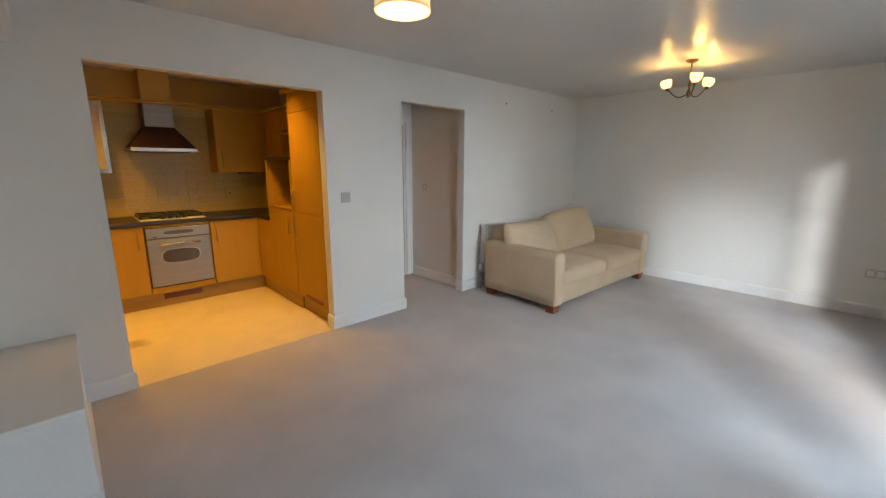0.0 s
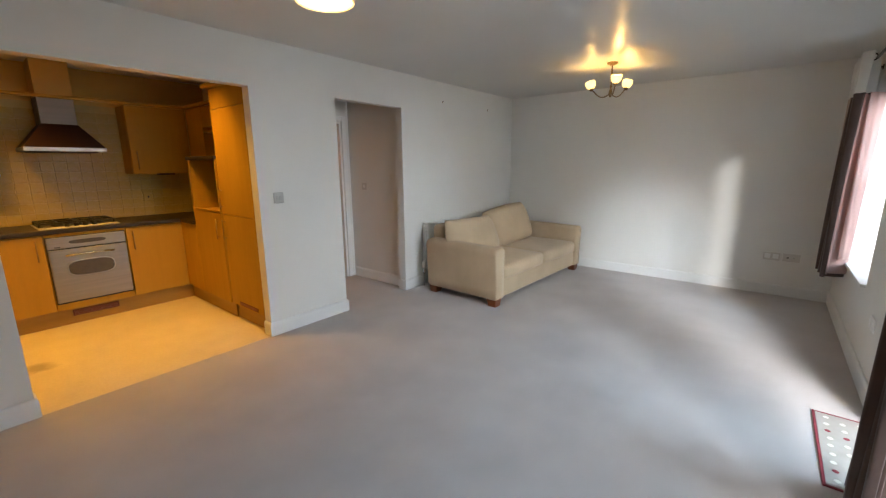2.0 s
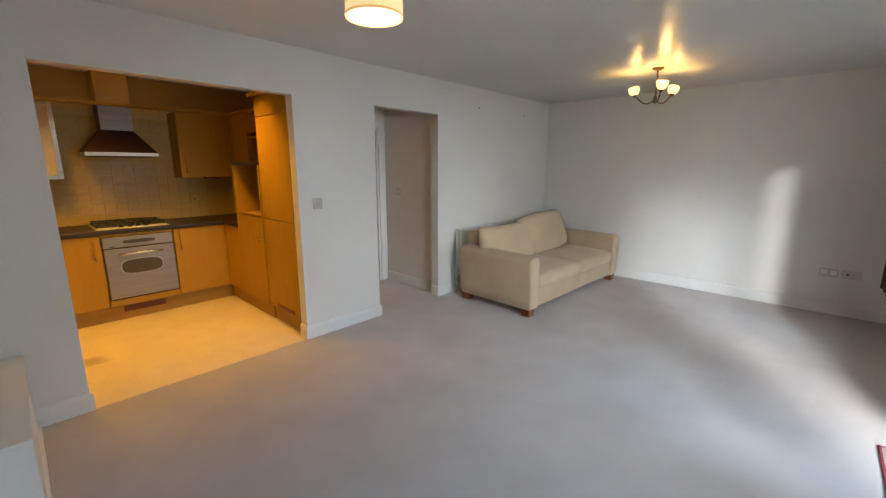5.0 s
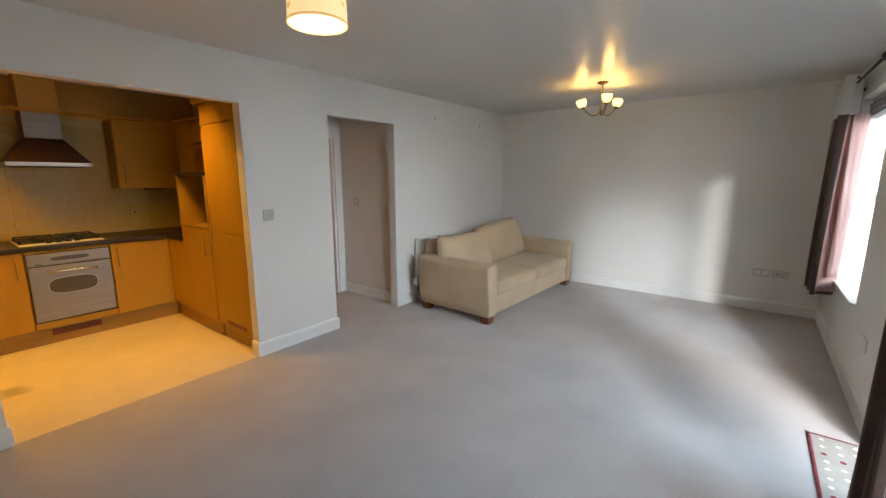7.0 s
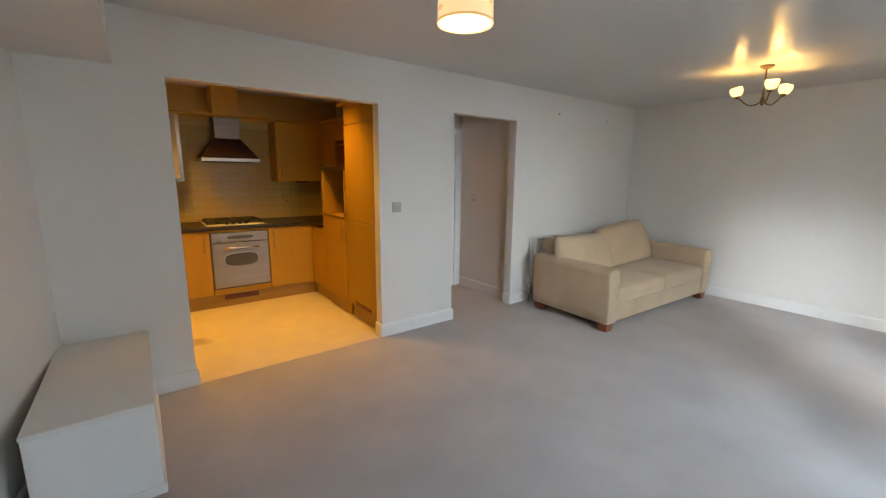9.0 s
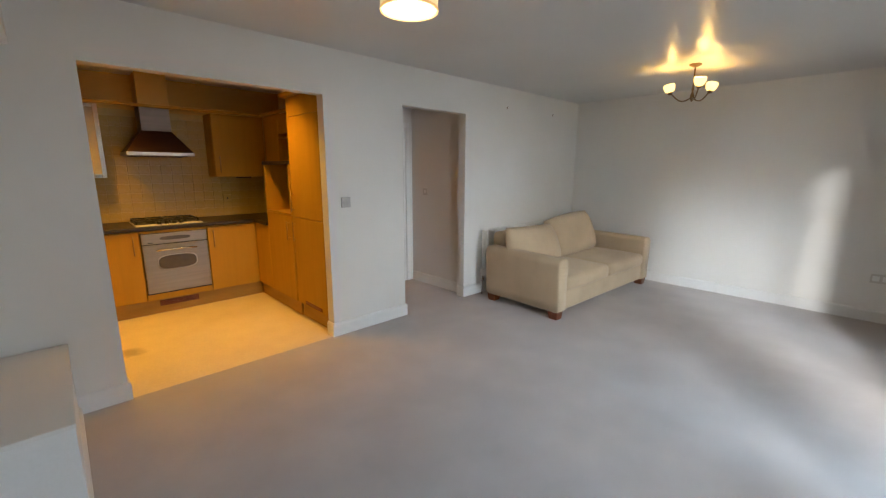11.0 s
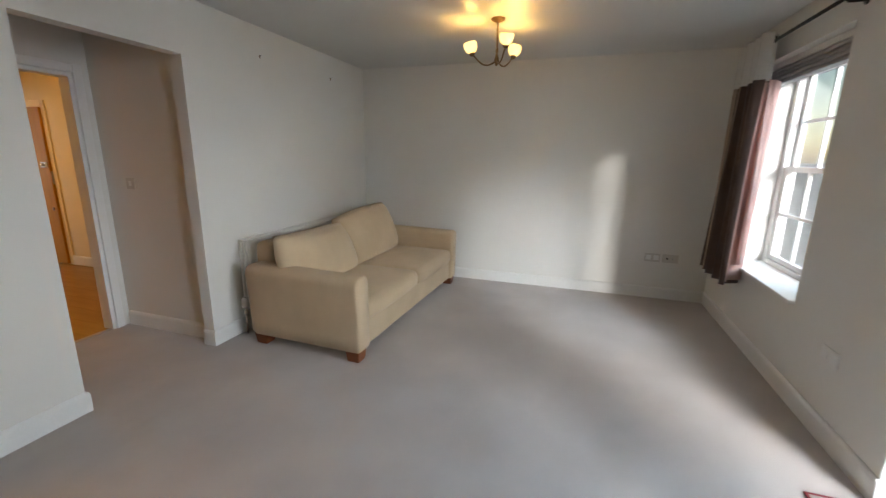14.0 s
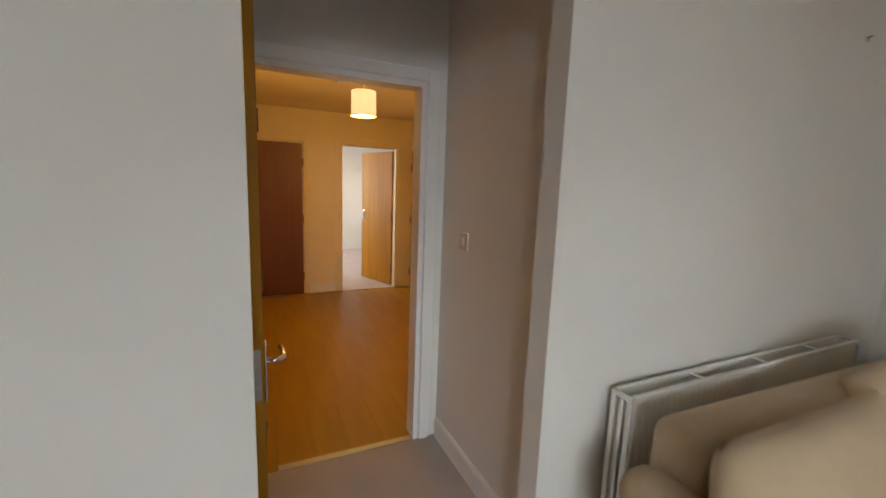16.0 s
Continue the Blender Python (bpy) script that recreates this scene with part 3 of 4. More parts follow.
def curtain(name, label, xa, xb, y, z_hem, z_head, z_band, folds, depth, spread, pole_z, group="", drift=0.0, lining=None, turn=0.0):
    """A bunched eyelet curtain: a folded cloth with thickness, a pale heading band, a lining and metal eyelets."""
    c = thing(name, label, "curtain", group=group)
    n, rows = folds * 12, 16

    def cloth(z0, z1, off, thick=0.004):
        bm = bmesh.new()
        grid = []
        for r in range(rows + 1):
            z = z0 + (z1 - z0) * r / rows
            s = (z_head - z) / (z_head - z_hem)
            line = []
            for i in range(n + 1):
                u = i / n
                mid = (xa + xb) / 2
                half = (xb - xa) / 2 * (1 + spread * s)
                mid += drift * s
                wob = 0.012 * math.sin(7 * u + 5 * s) * s
                x = mid + half * (2 * u - 1) + wob
                yy = y + off + depth * (1 + 0.25 * s) * math.sin(2 * math.pi * folds * u + 0.6 * s) + 0.010 * math.sin(11 * u + 3 * s)
                line.append((x, yy, z))
            grid.append(line)
        front = [[bm.verts.new(p) for p in line] for line in grid]
        back = [[bm.verts.new((p[0], p[1] - thick, p[2])) for p in line] for line in grid]
        for r in range(rows):
            for i in range(n):
                f = bm.faces.new((front[r][i], front[r][i + 1], front[r + 1][i + 1], front[r + 1][i]))
                f.material_index = 1 if i % 11 in (4, 5) else 0
                bm.faces.new((back[r][i + 1], back[r][i], back[r + 1][i], back[r + 1][i + 1]))
        for r in range(rows):
            for i in (0, n):
                bm.faces.new((front[r][i], front[r + 1][i], back[r + 1][i], back[r][i]))
        for i in range(n):
            for r in (0, rows):
                bm.faces.new((front[r][i], front[r][i + 1], back[r][i + 1], back[r][i]))
        bmesh.ops.recalc_face_normals(bm, faces=bm.faces)
        return bm

    part("cloth", cloth(z_hem, z_band, 0.0), M_CURTAIN, c, "dark brown cloth with narrow taupe stripes", True).data.materials.append(M_STRIPE)
    part("lining", cloth(z_hem + 0.03, z_band - 0.01, -0.012), lining or M_LINING, c, "" if lining else "pale pinkish lining", True)
    part("heading", cloth(z_band, z_head, 0.0), M_HEADER, c, "cream heading band", True)
    if turn:
        bm = bmesh.new()
        rings = []
        for r in range(rows + 1):
            z = z_hem + 0.17 + (z_band - z_hem - 0.17) * r / rows
            pts = [(xa + 0.02 + 0.10 * (k / 10) ** 2 + 0.008 * math.sin(k * 1.3 + r * 0.3), y - 0.02 - turn * (0.75 + 0.25 * r / rows) * k / 10) for k in range(11)]
            rings.append([bm.verts.new((px, py, z)) for px, py in pts] + [bm.verts.new((px + 0.004, py, z)) for px, py in pts[::-1]])
        for a, b in zip(rings, rings[1:]):
            for k in range(22):
                bm.faces.new((a[k], a[(k + 1) % 22], b[(k + 1) % 22], b[k]))
        bm.faces.new(rings[0])
        bm.faces.new(rings[-1])
        bmesh.ops.recalc_face_normals(bm, faces=bm.faces)
        part("turned_edge", bm, M_LINING, c, "pale pink lining turned back to the window", True)
    for k in range(folds * 2):
        u = (k + 0.5) / (folds * 2)
        x = xa + (xb - xa) * u
        part("eyelet", bm_lathe([(0.020, -0.003), (0.030, -0.003), (0.030, 0.003), (0.020, 0.003), (0.020, -0.003)], 20), M_BLACK, c, "", True,
             pose(x, y, pole_z, 0, 90, 0))
    return c


def curtain_pole(x0, x1, y, z):
    p = thing("curtain_pole", "slim black metal curtain pole with ball ends", "curtain pole", group="curtain poles")
    part("rod", bm_tube([(x0, y, z), (x1, y, z)], 0.011, 14), M_BLACK, p, "", True)
    for x in (x0, x1):
        part("finial", bm_lathe([(0, -0.03), (0.014, -0.027), (0.022, -0.012), (0.024, 0), (0.022, 0.012), (0.014, 0.027), (0, 0.03)], 18), M_BLACK, p, "", True, pose(x, y, z, 0, 90, 0))
    for x in (x0 + 0.05, x1 - 0.05):
        br = part("bracket", bm_tube([(x, YS, z - 0.02), (x, y - 0.01, z - 0.02), (x, y, z - 0.012)], 0.007, 10), M_BLACK, p, "", True)
        part("wall_plate", bm_lathe([(0, 0), (0.022, 0), (0.022, 0.005), (0, 0.005)], 18), M_BLACK, br, "", True, pose(x, YS, z - 0.02, -90, 0, 0))


curtain_pole(4.22, 5.52, -0.373, 2.265)
curtain("curtain", "brown eyelet curtain bunched beside the sash window", 5.03, 5.58, -0.345, 0.47, 2.31, 2.00, 4, 0.062, 0.16, 2.265, "brown curtains", 0.06, None, 0.11)
curtain_pole(1.20, 3.62, -0.33, 2.30)
curtain("curtain", "brown eyelet curtain drawn across part of the patio doors", 2.28, 2.65, -0.32, 0.02, 2.345, 2.04, 4, 0.055, 0.06, 2.30, "brown curtains", 0.0, M_CURTAIN)


def blind():
    b = thing("window_blind", "grey fabric blind drawn up at the top of the window", "blind")
    part("headrail", bm_box(4.345, 5.485, -0.56, -0.52, 2.125, 2.165, 0.005), M_PLASTIC, b)
    for k in range(4):
        z = 2.115 - k * 0.030
        part("fold", bm_box(4.35, 5.48, -0.575 + 0.004 * (k % 2), -0.505 - 0.004 * (k % 2), z - 0.026, z, 0.008), M_BLIND, b)


blind()


# ---- living room things ----
def pillow(w, h, t, pinch=0.10, n=16, power=2.6, sag=0.0):
    """A stuffed cushion: local x across, z up, y thick; corners drawn out, edges soft."""
    bm = bmesh.new()
    sides = []
    for s in (1, -1):
        grid = []
        for j in range(n + 1):
            line = []
            for i in range(n + 1):
                u, v = 2 * i / n - 1, 2 * j / n - 1
                px = u * (1 - pinch * (1 - v * v) * abs(u) ** 3 * 0.0 - pinch * (1 - abs(v) ** 2) * (abs(u) ** 4) * -0.35)
                pz = v * (1 + pinch * 0.35 * (1 - abs(u) ** 2) * (abs(v) ** 4))
                full = max(0.0, (1 - abs(u) ** power)) ** 0.5 * max(0.0, (1 - abs(v) ** power)) ** 0.5
                yy = s * t / 2 * full * (1 - 0.25 * v * (1 if sag else 0))
                yy += 0.006 * noise.noise(Vector((u * 2.1 + w, v * 2.3 + h, s * 3.0))) * full
                line.append(bm.verts.new((px * w / 2, yy, pz * h / 2 - sag * (1 - u * u) * max(v, 0) * 0.5)))
            grid.append(line)
        sides.append(grid)
        for j in range(n):
            for i in range(n):
                bm.faces.new((grid[j][i], grid[j][i + 1], grid[j + 1][i + 1], grid[j + 1][i]))
    bmesh.ops.remove_doubles(bm, verts=bm.verts, dist=0.0008)
    bmesh.ops.recalc_face_normals(bm, faces=bm.faces)
    return bm


def soft_box(x0, x1, y0, y1, z0, z1, r, bulge=0.0, seg=4, cuts=6):
    """An upholstered block: rounded edges, faces swelling a little."""
    bm = bm_box(x0, x1, y0, y1, z0, z1, r, seg)
    bmesh.ops.subdivide_edges(bm, edges=[e for e in bm.edges if e.calc_length() > 0.15], cuts=cuts, use_grid_fill=True)
    c = Vector(((x0 + x1) / 2, (y0 + y1) / 2, (z0 + z1) / 2))
    h = Vector(((x1 - x0) / 2, (y1 - y0) / 2, (z1 - z0) / 2))
    for v in bm.verts:
        q = v.co - c
        a = [min(1.0, abs(q[k]) / h[k]) for k in range(3)]
        for k in range(3):
            o = [i for i in range(3) if i != k]
            if a[k] > 0.6:
                v.co[k] += math.copysign(bulge, q[k]) * (1 - a[o[0]] ** 2) * (1 - a[o[1]] ** 2)
        v.co += Vector((1, 1, 1)) * 0.003 * noise.noise(v.co * 4.0)
    return bm


def sofa():
    s = thing("sofa", "beige chenille two-seat sofa with loose back cushions and dark wooden feet", "sofa", pose(3.672, 2.214, 0, 0, 0, -2.0))
    L, D = 2.15, 0.97
    part("base", soft_box(0.065, L - 0.065, 0.030, D - 0.02, 0.078, 0.285, 0.014), M_SOFA, s, "", True)

    def arm(x0, x1, lean):
        bm = bmesh.new()
        prof = []
        w = x1 - x0
        zt, r = 0.625, 0.075
        for k in range(9):
            a = math.pi / 2 * k / 8
            prof.append((x1 - r + r * math.sin(a) if lean > 0 else x1 - 0.05 + 0.05 * math.sin(a), zt - (r if lean > 0 else 0.05) * (1 - math.cos(a))))
        right = prof
        left = []
        for k in range(9):
            a = math.pi / 2 * k / 8
            rl = 0.05 if lean > 0 else r
            left.append((x0 + rl - rl * math.sin(a), zt - rl * (1 - math.cos(a))))
        ring = [(x1, z) for z in (0.08, 0.18, 0.26, 0.34, 0.42, 0.50)] + right[::-1] + left[1:] + [(x0, z) for z in (0.50, 0.42, 0.34, 0.26, 0.18, 0.08)]
        ys = [0.0, 0.012, 0.03, 0.25, 0.5, 0.75, D - 0.05, D - 0.02, D]
        rows = []
        cx, cz = (x0 + x1) / 2, 0.36
        for y in ys:
            e = 0.0
            if y < 0.03:
                e = 0.010 * (1 - math.sqrt(max(0, 1 - ((0.03 - y) / 0.03) ** 2)))
            if y > D - 0.05:
                e = 0.02 * (y - D + 0.05) / 0.05
            rise = 0.015 * (y / D)
            line = []
            for px, pz in ring:
                outer = (px < cx) if lean < 0 else (px > cx)
                lift = max(0.0, min(1.0, (pz - 0.1) / 0.52)) ** 1.6
                tuck = 0.034 * (1 - lift) * (1 if outer else 0) * (1 if lean < 0 else -1)
                line.append(bm.verts.new((cx + (px + tuck - cx) * (1 - e / (w / 2)), y, cz + (pz - cz) * (1 - e / 0.27) + (rise if pz > 0.5 else 0))))
            rows.append(line)
        m = len(ring)
        for a, b in zip(rows, rows[1:]):
            for i in range(m):
                j = (i + 1) % m
                bm.faces.new((a[i], a[j], b[j], b[i]))
        bm.faces.new(rows[0])
        bm.faces.new(rows[-1])
        bmesh.ops.recalc_face_normals(bm, faces=bm.faces)
        return bm

    part("arm", arm(0.0, 0.175, -1), M_SOFA, s, "", True)
    part("arm", arm(L - 0.175, L, 1), M_SOFA, s, "", True)
    part("back", soft_box(0.15, L - 0.15, D - 0.15, D + 0.02, 0.20, 0.782, 0.05, 0.006), M_SOFA, s, "", True)
    a = 0.178
    mid = L / 2
    for x0, x1 in ((a, mid - 0.004), (mid + 0.004, L - a)):
        c = part("seat_cushion", soft_box(x0, x1, 0.004, D - 0.16, 0.268, 0.420, 0.048, 0.034), M_SOFA, s, "", True)
        z = 0.292
        part("piping", bm_tube([(x0 + 0.03, 0.018, z), ((x0 + x1) / 2, 0.006, z), (x1 - 0.03, 0.018, z)], 0.004, 8), M_SOFA, c, "", True)
    part("back_cushion", pillow(0.92, 0.47, 0.27, 0.30, power=3.6, sag=0.06), M_SOFA, s, "slumped back cushion", True, pose(0.545, 0.690, 0.612, -19, 2, 3))
    part("back_cushion", pillow(0.80, 0.50, 0.23, 0.30, power=4.5, sag=0.0), M_SOFA, s, "back cushion leaning with a raised corner", True, pose(1.375, 0.715, 0.655, -20, -7, -8))
    for x, y in ((0.034, 0.012), (L - 0.146, 0.012), (0.034, D - 0.14), (L - 0.146, D - 0.14)):
        bm = bm_box(x, x + 0.11, y, y + 0.11, 0.0, 0.085, 0.004)
        for v in bm.verts:
            if v.co.z < 0.05:
                v.co.x = x + 0.055 + (v.co.x - x - 0.055) * 0.82
                v.co.y = y + 0.055 + (v.co.y - y - 0.055) * 0.82
        part("foot", bm, M_FOOT, s, "red-brown stained wooden foot")


sofa()


def radiator():
    r = thing("radiator", "white double-panel radiator on the wall close behind the sofa", "radiator")
    x0, x1, z0, z1 = 3.885, 5.50, 0.17, 0.772

    def panel(y, depth):
        bm = bmesh.new()
        n = 46
        lines = []
        for i in range(n * 4 + 1):
            x = x0 + 0.02 + (x1 - x0 - 0.04) * i / (n * 4)
            d = 0.006 * max(0.0, math.sin(2 * math.pi * i / 4 + 0.4))
            lines.append([bm.verts.new((x, y + dy, z)) for z, dy in ((z0 + 0.02, 0), (z0 + 0.05, -d), (z1 - 0.05, -d), (z1 - 0.012, 0))] + [bm.verts.new((x, y + depth, z1 - 0.012)), bm.verts.new((x, y + depth, z0 + 0.02))])
        for a, b in zip(lines, lines[1:]):
            for k in range(6):
                j = (k + 1) % 6
                bm.faces.new((a[k], b[k], b[j], a[j]))
        bm.faces.new(lines[0])
        bm.faces.new(lines[-1])
        bmesh.ops.recalc_face_normals(bm, faces=bm.faces)
        return bm

    part("front_panel", panel(3.292, 0.014), M_RAD, r)
    part("rear_panel", panel(3.358, 0.014), M_RAD, r)
    for x in (x0, x1 - 0.012):
        for ya, yb in ((3.286, 3.308), (3.322, 3.338), (3.354, 3.374)):
            part("end_bar", bm_box(x, x + 0.012, ya, yb, z0 + 0.03, z1 - 0.018, 0.003), M_RAD, r)
        part("end_cap", bm_box(x, x + 0.012, 3.286, 3.374, z1 - 0.017, z1, 0.003), M_RAD, r)
    top = part("top_grille", bm_box(x0 + 0.012, x1 - 0.012, 3.284, 3.302, z1 - 0.016, z1 + 0.004, 0.003), M_RAD, r)
    part("grille_edge", bm_box(x0 + 0.012, x1 - 0.012, 3.358, 3.374, z1 - 0.014, z1 + 0.004, 0.003), M_RAD, top)
    for k in range(3):
        x = x0 + 0.40 + 0.42 * k
        part("grille_bar", bm_box(x, x + 0.022, 3.302, 3.358, z1 - 0.010, z1 - 0.003), M_RAD, top)
    for x in (x0 + 0.2, x1 - 0.2):
        part("wall_bracket", bm_box(x, x + 0.03, 3.372, 3.399, z0 + 0.1, z1 - 0.08, 0.002), M_STEEL, r)
    part("pipe", bm_tube([(3.855, 3.335, 0.0), (3.855, 3.335, 0.17)], 0.0085, 10), M_CHROME, r, "", True)
    v = part("valve_body", bm_lathe([(0, 0.165), (0.019, 0.165), (0.022, 0.175), (0.022, 0.195), (0.017, 0.205), (0.017, 0.23), (0, 0.23)], 16), M_CHROME, r, "", True, pose(3.855, 3.335, 0))
    part("valve_cap", bm_lathe([(0, 0.228), (0.025, 0.230), (0.028, 0.24), (0.025, 0.295), (0.017, 0.309), (0, 0.310)], 18), M_PLASTIC, v, "white valve cap", True)
    part("valve_tail", bm_tube([(3.858, 3.335, 0.205), (3.895, 3.335, 0.205)], 0.010, 10), M_CHROME, r, "", True)


radiator()

for x in (4.317, 5.32):
    h = thing("picture_hook", "small dark picture hook in the bare white wall", "hook", pose(x, YN, 2.207), "picture hooks")
    part("nail", bm_tube([(0, 0.004, 0), (0, -0.012, 0.004), (0, -0.016, 0.010)], 0.0028, 8), M_BLACK, h)
    part("hook_plate", bm_box(-0.006, 0.006, -0.003, 0.0, -0.016, 0.008, 0.001, 1), M_BRONZE, h)


def pendant(name, label, x, y, z, ceil, r, h, mat_shade, diffuser):
    p = thing(name, label, "ceiling lamp", pose(x, y, 0))
    part("ceiling_rose", bm_lathe([(0, ceil), (0.048, ceil), (0.046, ceil - 0.018), (0.02, ceil - 0.032), (0.008, ceil - 0.04), (0, ceil - 0.04)], 24), M_PLASTIC, p, "", True)
    part("cord", bm_tube([(0, 0, ceil - 0.038), (0, 0, z + h * 0.55)], 0.004, 8), M_PLASTIC, p, "", True)
    part("lamp_holder", bm_lathe([(0, z + h * 0.72), (0.016, z + h * 0.72), (0.019, z + h * 0.5), (0.016, z + h * 0.46), (0, z + h * 0.46)], 16), M_PLASTIC, p, "", True)
    sh = part("shade", bm_lathe([(r, z), (r * 0.97, z + h), (r * 0.955, z + h), (r * 0.985, z), (r, z)], 48), mat_shade, p, "glowing cream drum shade with a leaf motif", True)
    ring = [(r + 0.0015, z - 0.003), (r + 0.0015, z + 0.006), (r - 0.006, z + 0.006), (r - 0.006, z - 0.003), (r + 0.0015, z - 0.003)]
    part("rim", bm_lathe(ring, 48), M_SHADEMOTIF, sh, "", True)
    if diffuser:
        part("diffuser", bm_lathe([(0, z + 0.004), (r * 0.94, z + 0.004), (r * 0.94, z + 0.008), (0, z + 0.008)], 40), M_DIFF, p, "white-hot diffuser disc", True)
        rnd = random.Random(4)
        for k in range(26):
            a0, zz, s = rnd.uniform(0, 6.283), z + h * rnd.uniform(0.12, 0.9), rnd.uniform(0.010, 0.020)
            bm = bmesh.new()
            bm.faces.new([bm.verts.new(((r + 0.002) * math.cos(a0 + q * s / r), (r + 0.002) * math.sin(a0 + q * s / r), zz + w * s)) for q, w in ((-1, 0), (-0.3, 0.5), (0.8, 0.35), (1.1, -0.1), (0.4, -0.6), (-0.5, -0.45))])
            part("leaf_motif", bm, M_SHADEMOTIF, sh)
    part("bulb", bm_lathe([(0, z + 0.02), (0.022, z + 0.03), (0.030, z + 0.05), (0.024, z + 0.075), (0.014, z + h * 0.46), (0, z + h * 0.46)], 20), M_BULB, p, "", True)
    return p


pendant("pendant_lamp", "cream drum pendant lamp, lit, hanging from the ceiling", 1.28, 1.50, 2.045, ZC, 0.104, 0.20, M_SHADE, True)
pendant("hall_pendant", "small cream drum pendant lamp, lit, in the hall", 3.60, 5.94, 2.04, HZ, 0.105, 0.20, M_HALLSHADE, False)
lamp("pendant_light", "POINT", pose(1.28, 1.50, 2.02), 4.0, (1.0, 0.70, 0.38), radius=0.10)
lamp("hall_light", "POINT", pose(3.60, 5.94, 2.01), 25.0, (1.0, 0.54, 0.12), radius=0.08)


def chandelier(x, y):
    c = thing("chandelier", "small bronze three-arm ceiling light with lit glass tulip shades", "ceiling lamp", pose(x, y, 0))
    part("ceiling_plate", bm_lathe([(0, ZC), (0.052, ZC), (0.050, ZC - 0.012), (0.022, ZC - 0.026), (0, ZC - 0.028)], 28), M_BRONZE, c, "", True)
    part("stem", bm_lathe([(0, ZC - 0.02), (0.007, ZC - 0.03), (0.007, 2.23), (0.012, 2.21), (0.007, 2.19), (0.016, 2.16), (0.020, 2.135), (0.010, 2.112), (0, 2.10)], 18), M_BRONZE, c, "", True)
    for a in (89.4, 209.4, -30.6):
        ca, sa = math.cos(radians(a)), math.sin(radians(a))
        pts = []
        for k in range(11):
            u = k / 10
            rr = 0.012 + 0.178 * u
            zz = 2.135 - 0.028 * math.sin(math.pi * min(1, u * 1.15)) + 0.060 * u ** 2.4
            pts.append((ca * rr, sa * rr, zz))
        arm = part("arm", bm_tube(pts, 0.006, 10), M_BRONZE, c, "", True)
        tip = Vector(pts[-1])
        m = Matrix.Translation(tip) @ Matrix.Rotation(radians(14), 4, Vector((-sa, ca, 0)))
        part("cup", bm_lathe([(0, -0.012), (0.014, -0.010), (0.024, 0.006), (0.022, 0.010), (0, 0.010)], 20), M_BRONZE, arm, "", True, m)
        prof = [(0.018, 0.010), (0.036, 0.022), (0.047, 0.045), (0.050, 0.070), (0.047, 0.084), (0.0445, 0.084), (0.047, 0.070), (0.044, 0.046), (0.034, 0.025), (0.018, 0.014)]
        part("tulip_shade", bm_lathe(prof, 28), M_BULBGLASS, arm, "glowing amber glass shade", True, m)
        part("bulb", bm_lathe([(0, 0.012), (0.010, 0.014), (0.017, 0.035), (0.012, 0.052), (0, 0.058)], 16), M_BULB, arm, "", True, m)
        q = m @ Vector((0, 0, 0.072))
        lamp("tulip_light", "POINT", pose(x + q.x, y + q.y, q.z), 3.0, (1.0, 0.55, 0.14), radius=0.022)


chandelier(4.65, 1.52)


def wall_plate(name, label, category, m, w, h, d, material, buttons):
    """A wall fitting that faces local -y: a bevelled plate with its buttons or sockets."""
    p = thing(name, label, category, m)
    part("faceplate", bm_box(-w / 2, w / 2, -d, 0, -h / 2, h / 2, min(d * 0.45, 0.004)), material, p)
    for bx, bz, bw, bh, mm in buttons:
        part("rocker" if category == "switch" else "socket_face", bm_box(bx - bw / 2, bx + bw / 2, -d - 0.003, -d + 0.001, bz - bh / 2, bz + bh / 2, 0.001, 1), mm, p)
    return p


wall_plate("light_switch", "brushed steel light switch on the wall by the kitchen", "switch", pose(2.088, YN, 1.195), 0.090, 0.090, 0.010, M_SATIN, [(-0.016, 0, 0.022, 0.036, M_STEEL), (0.016, 0, 0.022, 0.036, M_STEEL)])
wall_plate("light_switch", "greyed plastic switch on the lobby wall", "switch", pose(3.68, 4.16, 1.20, 0, 0, -90), 0.088, 0.088, 0.009, M_GREYPLATE, [(0, 0, 0.024, 0.036, M_TRIM)])
sock = [(-0.036, 0.002, 0.05, 0.05, M_TRIM), (0.036, 0.002, 0.05, 0.05, M_TRIM)]
wall_plate("wall_socket", "white double socket low on the bare wall", "socket", pose(XE, 0.06, 0.436, 0, 0, -90), 0.148, 0.088, 0.010, M_GREYPLATE, sock)
wall_plate("aerial_socket", "white aerial outlet beside the double socket", "socket", pose(XE, -0.11, 0.436, 0, 0, -90), 0.148, 0.088, 0.010, M_GREYPLATE, [(-0.03, 0, 0.016, 0.016, M_BLACK), (0.02, 0, 0.014, 0.014, M_STEEL)])
wall_plate("wall_socket", "white double socket under the window wall", "socket", pose(3.885, YS, 0.447, 0, 0, 180), 0.148, 0.088, 0.010, M_PLASTIC, sock)
wall_plate("intercom", "cream door-entry handset on the hall wall", "intercom", pose(HX, 6.25, 1.42, 0, 0, -90), 0.09, 0.20, 0.035, M_PLASTIC, [(0.0, -0.03, 0.03, 0.03, M_STEEL)])


